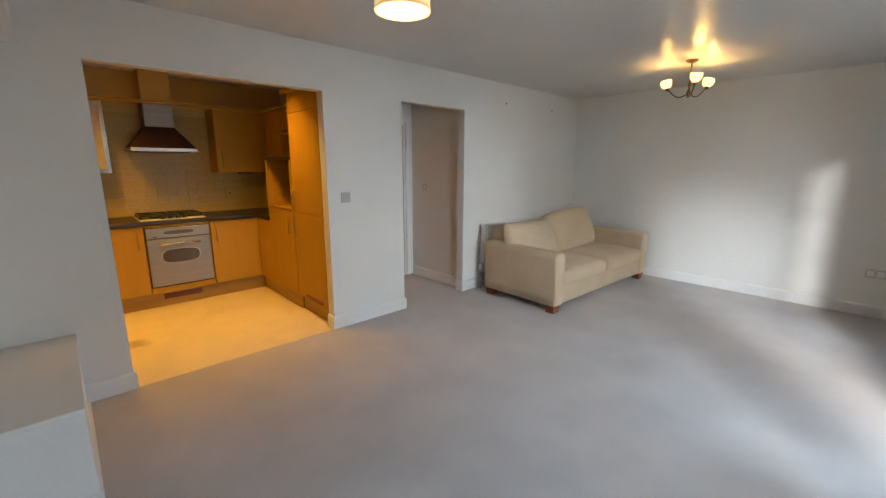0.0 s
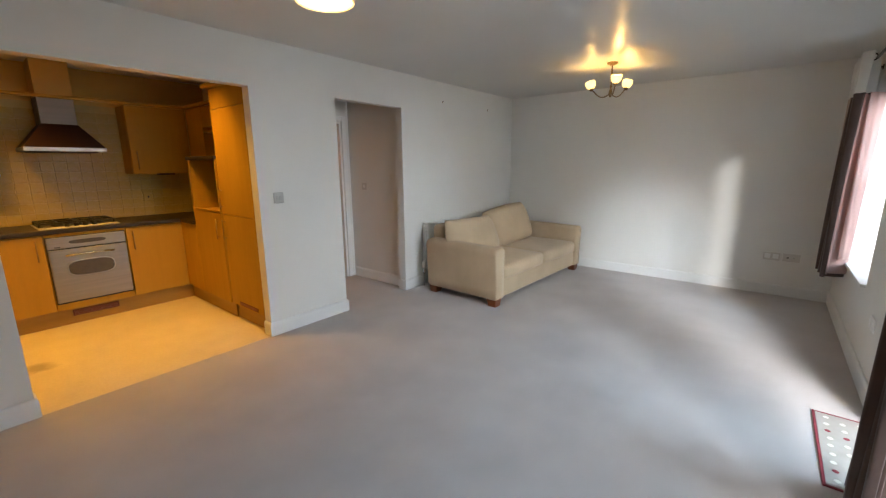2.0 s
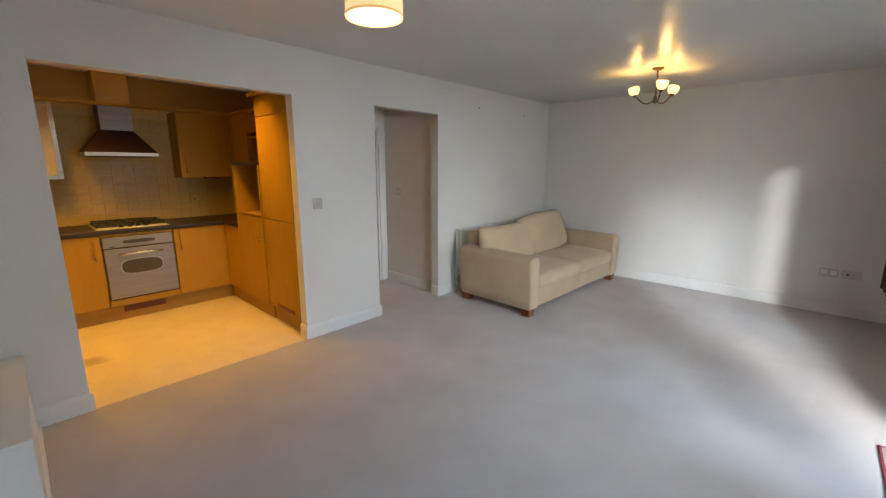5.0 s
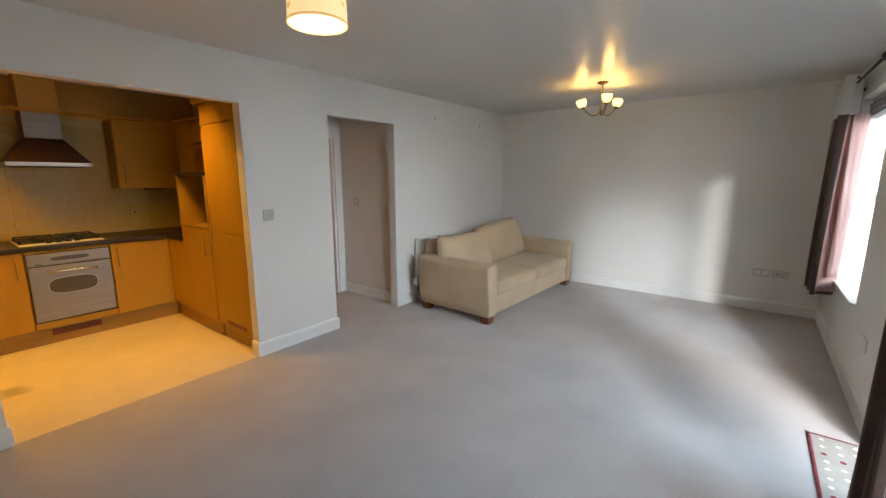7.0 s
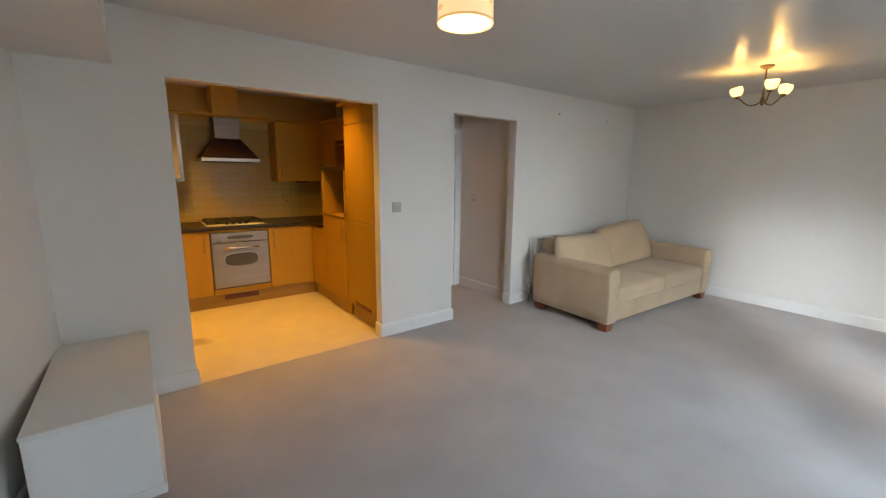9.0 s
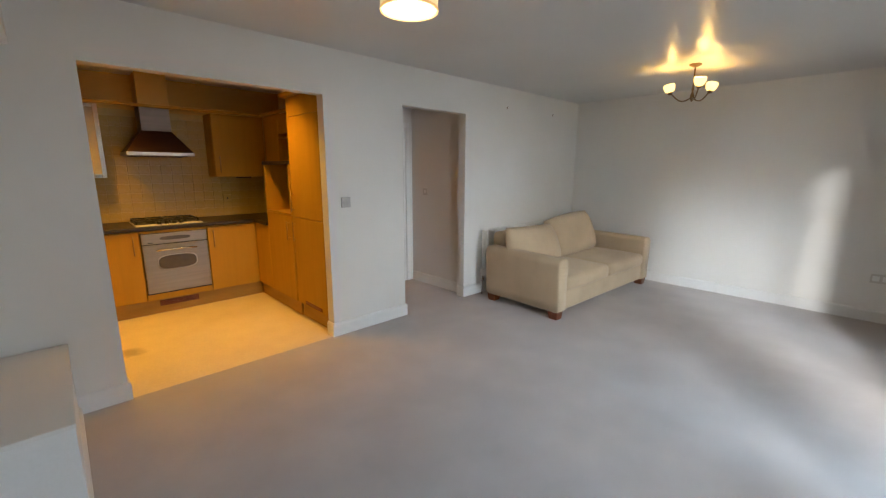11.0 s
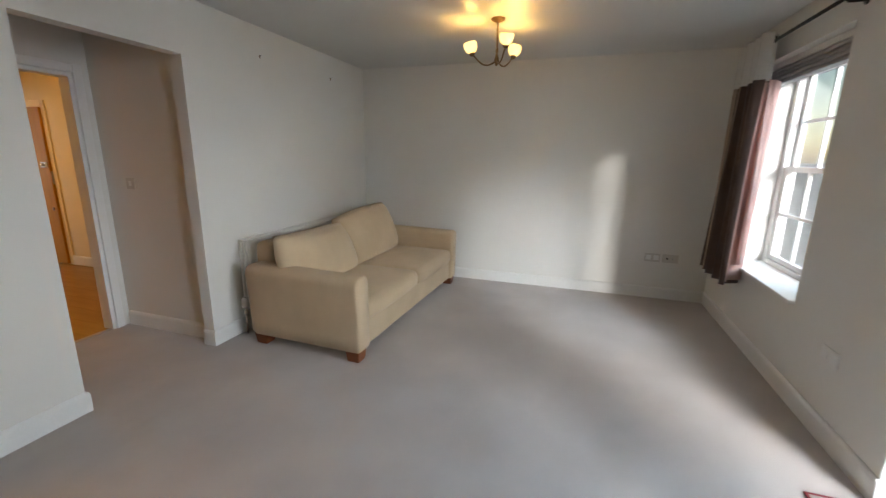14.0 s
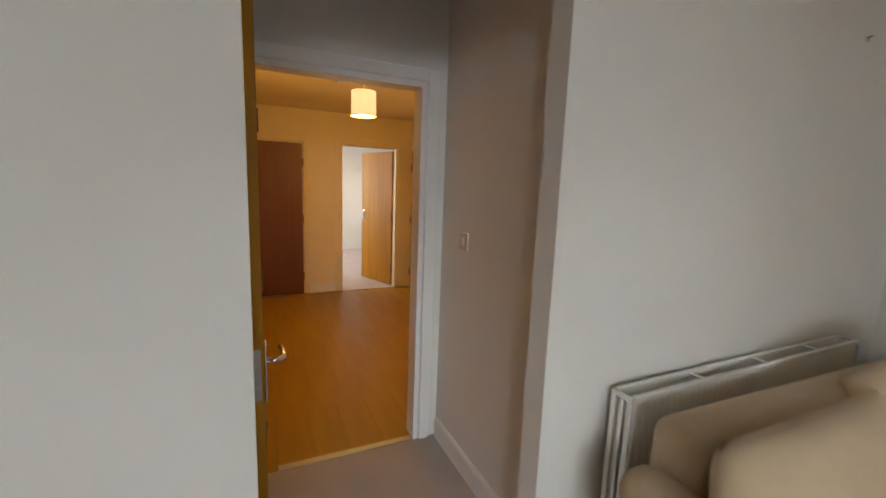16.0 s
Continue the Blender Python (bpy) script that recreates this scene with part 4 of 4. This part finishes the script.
def door_mat():
    m = thing("door_mat", "grey door mat with red border and red and cream dots", "mat")
    x0, x1, y0, y1 = 2.62, 3.365, -0.735, -0.198
    part("mat_body", bm_box(x0 + 0.013, x1 - 0.013, y0 + 0.013, y1 - 0.013, 0.0005, 0.009, 0.002), M_MAT, m)
    bm = bm_box(x0, x1, y0, y0 + 0.013, 0.0005, 0.010, 0.003)
    bm_box(x0, x1, y1 - 0.013, y1, 0.0005, 0.010, 0.003, bm=bm)
    bm_box(x0, x0 + 0.013, y0 + 0.013, y1 - 0.013, 0.0005, 0.010, 0.003, bm=bm)
    bm_box(x1 - 0.013, x1, y0 + 0.013, y1 - 0.013, 0.0005, 0.010, 0.003, bm=bm)
    part("border", bm, M_MATRED, m, "dark red bound edge")
    dots = [mesh_of("dot", bm_lathe([(0, 0.0112), (0.011, 0.0112), (0.0135, 0.009), (0.0135, 0.007)], 12), mm) for mm in (M_MATWHITE, M_MATRED)]
    rnd = random.Random(3)
    for j in range(7):
        for i in range(9):
            x = x0 + 0.062 + i * 0.078 + (0.039 if j % 2 else 0)
            y = y0 + 0.055 + j * 0.071
            if x > x1 - 0.04:
                continue
            d = new("dot", dots[1 if (i * 2 + j * 3) % 5 == 0 else 0])
            d.parent = m
            d.matrix_basis = pose(x + rnd.uniform(-0.004, 0.004), y + rnd.uniform(-0.004, 0.004), 0)


door_mat()


def low_cabinet():
    c = thing("low_cabinet", "low white painted box cabinet against the wall", "cabinet")
    x0, x1, y0, y1, h = -0.235, 0.198, 2.335, 3.375, 0.47
    part("carcass", bm_box(x0, x1 - 0.004, y0 + 0.018, y1, 0.05, h - 0.02, 0.002), M_TRIM, c)
    part("top_board", bm_box(x0, x1 + 0.004, y0 - 0.006, y1, h - 0.02, h, 0.003), M_WALL, c, "cream-white top board")
    part("end_panel", bm_box(x0 + 0.003, x1, y0, y0 + 0.016, 0.055, h - 0.022, 0.002), M_TRIM, c)
    part("plinth", bm_box(x0, x1 + 0.012, y0 + 0.005, y1, 0.0, 0.05, 0.003), M_TRIM, c)


low_cabinet()


# ---- kitchen things ----
def bar_handle(parent, x, y, z, length, out=(0, -1)):
    """A slim upright bar handle on two posts, standing off a cabinet front."""
    ox, oy = out[0] * 0.03, out[1] * 0.03
    h = part("handle", bm_tube([(x + ox, y + oy, z - length / 2), (x + ox, y + oy, z + length / 2)], 0.0055, 10), M_HANDLE, parent, "dull brassy bar handle", True)
    for dz in (-length / 2 + 0.02, length / 2 - 0.02):
        part("post", bm_tube([(x, y, z + dz), (x + ox, y + oy, z + dz)], 0.004, 8), M_HANDLE, h, "", True)


FY, PY = 5.145, 5.195


def base_unit(x0, x1, handle_x, label):
    c = thing("base_cabinet", label, "cabinet", group="kitchen base units")
    part("body", bm_box(x0 + 0.001, x1 - 0.001, FY + 0.022, 5.755, 0.15, 0.868), M_BEECH, c)
    d = part("door", bm_box(x0 + 0.002, x1 - 0.002, FY, FY + 0.020, 0.155, 0.862, 0.003), M_BEECH, c)
    bar_handle(d, handle_x, FY, 0.73, 0.19)
    part("plinth", bm_box(x0, x1, PY, PY + 0.016, -0.003, 0.15), M_BEECH_DARK, c)


base_unit(-0.20, 0.32, 0.26, "beech veneer kitchen base unit with a brassy bar handle")
base_unit(0.32, 0.80, 0.745, "beech veneer kitchen base unit with a brassy bar handle")
base_unit(1.40, 1.905, 1.452, "beech veneer kitchen base unit beside the oven")


def corner_unit():
    c = thing("corner_cabinet", "beech veneer corner base unit with blank front", "cabinet", group="kitchen base units")
    part("body", bm_box(1.927, 2.525, 4.755, 5.755, 0.15, 0.868), M_BEECH, c)
    part("filler_panel", bm_box(1.905, 1.926, 4.757, FY - 0.004, 0.155, 0.862, 0.003), M_BEECH, c)
    part("plinth", bm_box(1.95, 1.966, 4.76, PY, -0.003, 0.15), M_BEECH_DARK, c)
    part("plinth", bm_box(1.905, 1.966, PY, PY + 0.016, -0.003, 0.15), M_BEECH_DARK, c)
    part("corner_post", bm_box(1.906, 1.926, FY - 0.003, FY + 0.02, 0.155, 0.862), M_BEECH, c)


corner_unit()


def oven():
    o = thing("built_in_oven", "stainless steel built-in oven with an oval window", "oven")
    x0, x1 = 0.812, 1.388
    y = FY
    part("housing", bm_box(x0 - 0.01, x1 + 0.01, y + 0.02, 5.755, 0.15, 0.868), M_BEECH, o, "beech oven housing")
    part("top_rail", bm_box(x0 - 0.008, x1 + 0.008, y, y + 0.02, 0.842, 0.865, 0.002), M_BEECH, o)
    part("bottom_rail", bm_box(x0 - 0.008, x1 + 0.008, y, y + 0.02, 0.155, 0.212, 0.002), M_BEECH, o)
    # black slab behind the oven fronts paints the shadow in their gaps
    part("trim_gap", bm_box(x0 - 0.004, x1 + 0.004, y + 0.004, y + 0.02, 0.212, 0.84), M_BLACK, o, "black backing painted in as the shadow gap")
    p = part("control_panel", bm_box(x0, x1, y - 0.012, y + 0.004, 0.730, 0.836, 0.006), M_OVENSTEEL, o)

    def oval(w, h, d, cz, mat_, name, parent, yy, power=3.2):
        bm = bmesh.new()
        n = 40
        ra, rb, rc = [], [], []
        for k in range(n):
            a = 2 * math.pi * k / n
            ca, sa = math.cos(a), math.sin(a)
            px = w / 2 * math.copysign(abs(ca) ** (2 / power), ca)
            pz = h / 2 * math.copysign(abs(sa) ** (2 / power), sa)
            ra.append(bm.verts.new(((x0 + x1) / 2 + px, yy, cz + pz)))
            rb.append(bm.verts.new(((x0 + x1) / 2 + px * 0.985, yy - d, cz + pz * 0.97)))
        for k in range(n):
            j = (k + 1) % n
            bm.faces.new((ra[k], ra[j], rb[j], rb[k]))
        bm.faces.new(rb)
        bmesh.ops.recalc_face_normals(bm, faces=bm.faces)
        return part(name, bm, mat_, parent)

    oval(0.27, 0.038, 0.004, 0.783, M_OVENGLASS, "display", p, y - 0.011)
    d = part("oven_door", bm_box(x0, x1, y - 0.016, y + 0.004, 0.226, 0.722, 0.007), M_OVENSTEEL, o)
    oval(0.355, 0.158, 0.003, 0.535, M_STEEL, "window_bezel", d, y - 0.0155)
    oval(0.335, 0.140, 0.003, 0.535, M_OVENGLASS, "door_window", d, y - 0.018)
    hz = 0.672
    h = part("handle", bm_tube([(x0 + 0.11, y - 0.045, hz - 0.006), (x0 + 0.20, y - 0.052, hz), (x1 - 0.20, y - 0.052, hz), (x1 - 0.11, y - 0.045, hz - 0.006)], 0.010, 12), M_CHROME, d, "bowed chrome handle", True)
    for x in (x0 + 0.125, x1 - 0.125):
        part("post", bm_tube([(x, y - 0.014, hz - 0.004), (x, y - 0.046, hz - 0.004)], 0.007, 8), M_CHROME, h, "", True)
    part("brand_plate", bm_box(x0 + 0.05, x0 + 0.09, y - 0.0135, y - 0.011, 0.742, 0.750), M_BLACK, p)
    pl = part("plinth", bm_box(0.80, 1.40, PY, PY + 0.016, -0.003, 0.15), M_BEECH_DARK, o)
    gr = part("vent_grille", bm_box(0.905, 1.26, PY - 0.006, PY, 0.070, 0.128, 0.002), M_VENT, pl, "brown vent grille")
    for k in range(4):
        part("slat", bm_box(0.915, 1.25, PY - 0.010, PY - 0.006, 0.078 + k * 0.012, 0.083 + k * 0.012), M_FOOT, gr)


oven()


def worktop():
    w = thing("worktop", "dark speckled kitchen worktop with a rounded front edge", "worktop")
    part("main_run", bm_box(-0.20, 2.525, FY - 0.025, 5.755, 0.870, 0.910, 0.008, 3), M_WORKTOP, w, "", False)
    part("return_run", bm_box(1.885, 2.525, 4.757, FY - 0.026, 0.870, 0.910, 0.006, 3), M_WORKTOP, w)


worktop()


def hob():
    h = thing("gas_hob", "steel gas hob with black pan supports and front knobs", "hob")
    x0, x1, y0, y1, z = 0.79, 1.375, 5.165, 5.665, 0.910
    part("steel_plate", bm_box(x0, x1, y0, y1, z, z + 0.010, 0.004), M_HOBPLATE, h)
    part("burner_tray", bm_box(x0 + 0.01, x1 - 0.01, y0 + 0.10, y1 - 0.008, z + 0.0105, z + 0.014, 0.001, 1), M_BLACK, h, "black enamel burner tray")
    for k in range(4):
        x = (x0 + x1) / 2 - 0.09 + k * 0.065
        part("knob", bm_lathe([(0, 0.030), (0.015, 0.030), (0.018, 0.024), (0.019, 0.0), (0, 0.0)], 16), M_BLACK, h, "", True, pose(x, y0 + 0.055, z + 0.010))
    for cx in (x0 + 0.15, x1 - 0.15):
        zz = z + 0.040
        bars = [((cx - 0.13, yy, zz), (cx + 0.13, yy, zz)) for yy in (y0 + 0.12, (y0 + y1) / 2 + 0.045, y1 - 0.03)]
        bars += [((xx, y0 + 0.12, zz), (xx, y1 - 0.03, zz)) for xx in (cx - 0.13, cx, cx + 0.13)]
        bars += [((xx, yy, z + 0.008), (xx, yy, zz)) for xx in (cx - 0.13, cx + 0.13) for yy in (y0 + 0.12, y1 - 0.03)]
        for a, b in bars:
            part("pan_support_bar", bm_tube([a, b], 0.008, 6), M_BLACK, h)
        for yy in (y0 + 0.20, y1 - 0.11):
            part("burner", bm_lathe([(0, 0.026), (0.030, 0.026), (0.034, 0.018), (0.042, 0.016), (0.044, 0.0), (0, 0.0)], 20), M_BLACK, h, "", True, pose(cx, yy, z + 0.010))


hob()


def hood():
    h = thing("cooker_hood", "steel chimney cooker hood over the hob", "cooker hood")
    xa, xb, ya = 0.815, 1.385, 5.26
    ca, cb, cy = 0.985, 1.245, 5.48
    bm = bmesh.new()
    zb, zt = 1.64, 1.86
    low = [bm.verts.new(p) for p in ((xa, ya, zb), (xb, ya, zb), (xb, 5.757, zb), (xa, 5.757, zb))]
    top = [bm.verts.new(p) for p in ((ca, cy, zt), (cb, cy, zt), (cb, 5.757, zt), (ca, 5.757, zt))]
    for i in range(4):
        j = (i + 1) % 4
        bm.faces.new((low[i], low[j], top[j], top[i]))
    bm.faces.new(low)
    bm.faces.new(top)
    bmesh.ops.recalc_face_normals(bm, faces=bm.faces)
    part("canopy", bm, M_HOODSHADE, h, "sloping canopy with its brown shadow painted in")
    part("rim", bm_box(xa - 0.004, xb + 0.004, ya - 0.006, 5.757, 1.605, 1.64, 0.003), M_STEEL, h, "bright steel rim")
    part("filter", bm_box(xa + 0.05, xb - 0.05, ya + 0.06, 5.70, 1.598, 1.606), M_HOODSHADE, h)
    part("chimney", bm_box(ca, cb, cy, 5.757, 1.86, 2.10, 0.003), M_FLUESTEEL, h)
    # the upper flue takes the wall's ochre to carry its brown shade
    part("upper_chimney", bm_box(ca - 0.004, cb + 0.004, cy - 0.004, 5.757, 2.10, ZC - 0.002, 0.003), M_KITWALL, h, "upper flue with its brown shade painted as wall ochre")


hood()


def wall_unit(x0, x1, label, glazed=False):
    c = thing("wall_cabinet", label, "cabinet", group="kitchen wall units")
    y, z0, z1 = 5.45, 1.385, 2.085
    part("body", bm_box(x0, x1, y + 0.021, 5.757, z0, z1), M_BEECH, c)
    if glazed:
        bm = bm_box(x0 + 0.002, x0 + 0.04, y, y + 0.02, z0, z1, 0.002)
        bm_box(x1 - 0.04, x1 - 0.002, y, y + 0.02, z0, z1, 0.002, bm=bm)
        bm_box(x0 + 0.04, x1 - 0.04, y, y + 0.02, z0, z0 + 0.038, 0.002, bm=bm)
        bm_box(x0 + 0.04, x1 - 0.04, y, y + 0.02, z1 - 0.038, z1, 0.002, bm=bm)
        d = part("door_frame", bm, M_CHROME, c, "polished aluminium door frame")
        part("pane", bm_box(x0 + 0.04, x1 - 0.04, y + 0.006, y + 0.012, z0 + 0.038, z1 - 0.038), M_FROST, d)
        part("shelf_edge", bm_box(x0 + 0.04, x1 - 0.04, y + 0.0135, y + 0.0195, 1.70, 1.72), M_BEECH, d)
    else:
        d = part("door", bm_box(x0 + 0.002, x1 - 0.002, y, y + 0.020, z0 + 0.002, z1 - 0.002, 0.003), M_BEECH, c)
        bar_handle(d, x0 + 0.05, y, z0 + 0.14, 0.19)
        part("light_pelmet", bm_box(x0 + 0.25, x0 + 0.40, y + 0.05, y + 0.14, z0 - 0.016, z0, 0.003), M_BLACK, c, "dark under-cabinet lamp")
    return c


wall_unit(0.06, 0.66, "wall cabinet with a polished metal framed glass door", True)
wall_unit(1.625, 2.192, "beech veneer wall cabinet above the worktop")


def larder():
    c = thing("tall_cabinet", "tall beech veneer larder unit with cornice, doors shut", "cabinet")
    x, y0, y1 = 1.916, 3.502, 4.115
    part("body", bm_box(x + 0.021, 2.525, y0, y1, 0.15, 2.124), M_BEECH, c)
    for za, zb, hz in ((0.155, 1.020, 0.88), (1.026, 1.945, 1.17)):
        d = part("door", bm_box(x, x + 0.02, y0 + 0.002, y1 - 0.002, za, zb, 0.003), M_BEECH, c)
        bar_handle(d, x, y1 - 0.05, hz, 0.19, (-1, 0))
    part("top_panel", bm_box(x, x + 0.02, y0 + 0.002, y1 - 0.002, 1.951, 2.120, 0.003), M_BEECH, c)
    part("cornice", bm_box(x - 0.052, 2.525, y0, y1 + 0.03, 2.125, 2.158, 0.008), M_BEECH, c, "pale moulded cornice")
    part("plinth", bm_box(x + 0.05, x + 0.066, y0, y1, -0.003, 0.15), M_BEECH_DARK, c)
    g = part("vent_grille", bm_box(x - 0.006, x, 3.60, 3.94, 0.170, 0.206, 0.002), M_VENT, c, "brown vent grille")
    for k in range(2):
        part("slat", bm_box(x - 0.009, x - 0.006, 3.61, 3.93, 0.178 + k * 0.012, 0.184 + k * 0.012), M_FOOT, g)


larder()


def niche_unit():
    c = thing("niche_cabinet", "beech veneer unit with open shelves above a door", "cabinet")
    x, y0, y1 = 1.905, 4.12, 4.752
    d = part("door", bm_box(x, x + 0.02, y0 + 0.002, y1 - 0.002, 0.155, 1.030, 0.003), M_BEECH, c)
    bar_handle(d, x, y0 + 0.06, 0.88, 0.19, (-1, 0))
    part("lower_body", bm_box(x + 0.021, 2.525, y0, y1, 0.15, 1.035), M_BEECH, c)
    part("plinth", bm_box(1.95, 1.966, y0, y1 + 0.006, -0.003, 0.15), M_BEECH_DARK, c)
    part("side_panel", bm_box(x, 2.525, y1 - 0.035, y1, 1.036, 1.520), M_BEECH, c)
    part("side_panel", bm_box(x, 2.525, y0, y0 + 0.018, 1.036, 1.520), M_BEECH, c)
    part("back_panel", bm_box(2.49, 2.525, y0 + 0.018, y1 - 0.035, 1.036, 1.520), M_BEECH, c)
    part("sill_strip", bm_box(x - 0.006, x + 0.02, y0 + 0.002, y1 - 0.002, 1.036, 1.050, 0.003), M_BEECH, c)
    part("dark_shelf", bm_box(x - 0.012, 2.525, y0, y1 + 0.012, 1.520, 1.555, 0.006), M_WORKTOP, c, "dark laminate shelf")


def corner_wall_unit():
    c = thing("wall_cabinet", "beech veneer corner wall unit with one open shelf", "cabinet", group="kitchen wall units")
    x, y0, y1, ym = 2.195, 4.12, 5.447, 5.03
    part("side_panel", bm_box(x, 2.525, ym, y1, 1.556, 2.083, 0.003), M_BEECH, c)
    part("end_panel", bm_box(x, 2.525, y0, y0 + 0.018, 1.556, 2.083), M_BEECH, c)
    part("back_panel", bm_box(2.49, 2.525, y0 + 0.018, ym, 1.556, 2.083), M_BEECH, c)
    part("top_box", bm_box(x + 0.002, 2.49, y0 + 0.018, ym, 1.875, 2.083, 0.002), M_BEECH, c)
    part("shelf", bm_box(x, 2.49, y0 + 0.018, ym, 1.815, 1.835, 0.002), M_BEECH, c)


corner_wall_unit()
niche_unit()


def cornice():
    c = thing("cornice_rail", "beech cornice rail along the tops of the wall units", "trim")
    part("long_rail", bm_box(-0.20, 2.19, 5.405, 5.445, 2.086, 2.116, 0.006), M_BEECH, c)
    part("short_rail", bm_box(2.150, 2.190, 4.12, 5.404, 2.086, 2.116, 0.006), M_BEECH, c)


cornice()

for x, y in ((0.42, 4.60), (1.50, 3.92)):
    d = thing("downlight", "recessed kitchen ceiling spotlight, lit", "ceiling lamp", pose(x, y, ZC), "kitchen downlights")
    part("bezel", bm_lathe([(0.035, -0.001), (0.045, -0.001), (0.046, -0.006), (0.036, -0.008), (0.035, -0.001)], 28), M_STEEL, d, "", True)
    part("lamp_face", bm_lathe([(0, -0.002), (0.034, -0.002), (0.034, -0.004), (0, -0.004)], 24), M_BULB, d)
    sp = lamp("downlight_beam", "SPOT", pose(x, y, ZC - 0.02, 8), 120.0, (1.0, 0.485, 0.045), radius=0.14)
    sp.data.spot_size, sp.data.spot_blend = radians(116), 0.9

wall_plate("kitchen_socket", "cream socket on the tiled wall", "socket", pose(1.80, 5.748, 1.12), 0.088, 0.088, 0.010, M_TILE, [(0.0, 0.0, 0.014, 0.022, M_BLACK)])

# ---- hall details ----
sd = thing("smoke_alarm", "white round smoke alarm on the hall ceiling", "alarm", pose(3.45, 6.2, HZ))
part("base", bm_lathe([(0, 0), (0.055, 0), (0.055, -0.012), (0, -0.012)], 28), M_PLASTIC, sd, "", True)
part("cover", bm_lathe([(0.050, -0.012), (0.048, -0.030), (0.030, -0.040), (0, -0.040)], 28), M_PLASTIC, sd, "", True)

# ---- outside ----
hd = thing("garden_hedge", "clipped green hedge beyond the paving", "hedge")
rnd = random.Random(8)
bm = bmesh.new()
for k in range(900):
    p = Vector((rnd.uniform(-14, 26), -13 + rnd.gauss(0, 0.35), -0.12 + 1.35 * rnd.random() ** 0.7))
    s = rnd.uniform(0.10, 0.24)
    q = Euler((rnd.uniform(0, 6), rnd.uniform(0, 6), rnd.uniform(0, 6))).to_matrix()
    vs = [bm.verts.new(p + q @ Vector(c) * s) for c in ((-1, 0, 0), (-0.2, 0.6, 0.1), (1, 0, 0), (-0.2, -0.6, 0.1))]
    bm.faces.new(vs)
tagged(part("leaves", bm, M_HEDGE, hd), kind="stuff")

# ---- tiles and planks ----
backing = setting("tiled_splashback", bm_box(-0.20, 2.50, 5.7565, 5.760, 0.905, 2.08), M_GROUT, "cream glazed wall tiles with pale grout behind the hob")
TS = 0.1
tile_mesh = mesh_of("tile", bm_box(-0.0488, 0.0488, -0.0028, 0.0, -0.0488, 0.0488, 0.0024, 2), M_TILE)
trnd = random.Random(11)
for j in range(12):
    for i in range(26):
        x, z = -0.10 + TS * i, 0.962 + TS * j
        if z + 0.05 > 2.08 or (x > 1.62 and z > 1.40) or (x < 0.60 and z > 1.40) or x < 0.25 or x > 2.45:
            continue
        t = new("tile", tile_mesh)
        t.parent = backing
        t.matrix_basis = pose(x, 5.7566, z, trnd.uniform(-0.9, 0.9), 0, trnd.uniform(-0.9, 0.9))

hall_floor = bpy.data.objects["floor_hall"]
plank_mesh = mesh_of("plank", bm_box(-0.0949, 0.0949, -0.5995, 0.5995, -0.012, 0.0, 0.0007, 1), M_PLANK)
for i in range(12):
    x = 2.63 + 0.095 + 0.19 * i
    if x > HX:
        continue
    off = (0.0, 0.45, 0.8)[i % 3]
    for k in range(-1, 4):
        y = 4.43 + off - 0.6 + 1.2 * k + 0.6
        if y - 0.6 > HY - 0.1 or y + 0.6 < 4.5:
            continue
        p = new("plank", plank_mesh)
        p.parent = hall_floor
        p.matrix_basis = pose(x, min(max(y, 4.43 + 0.6), HY - 0.6), 0.0002 * ((i + k) % 2))
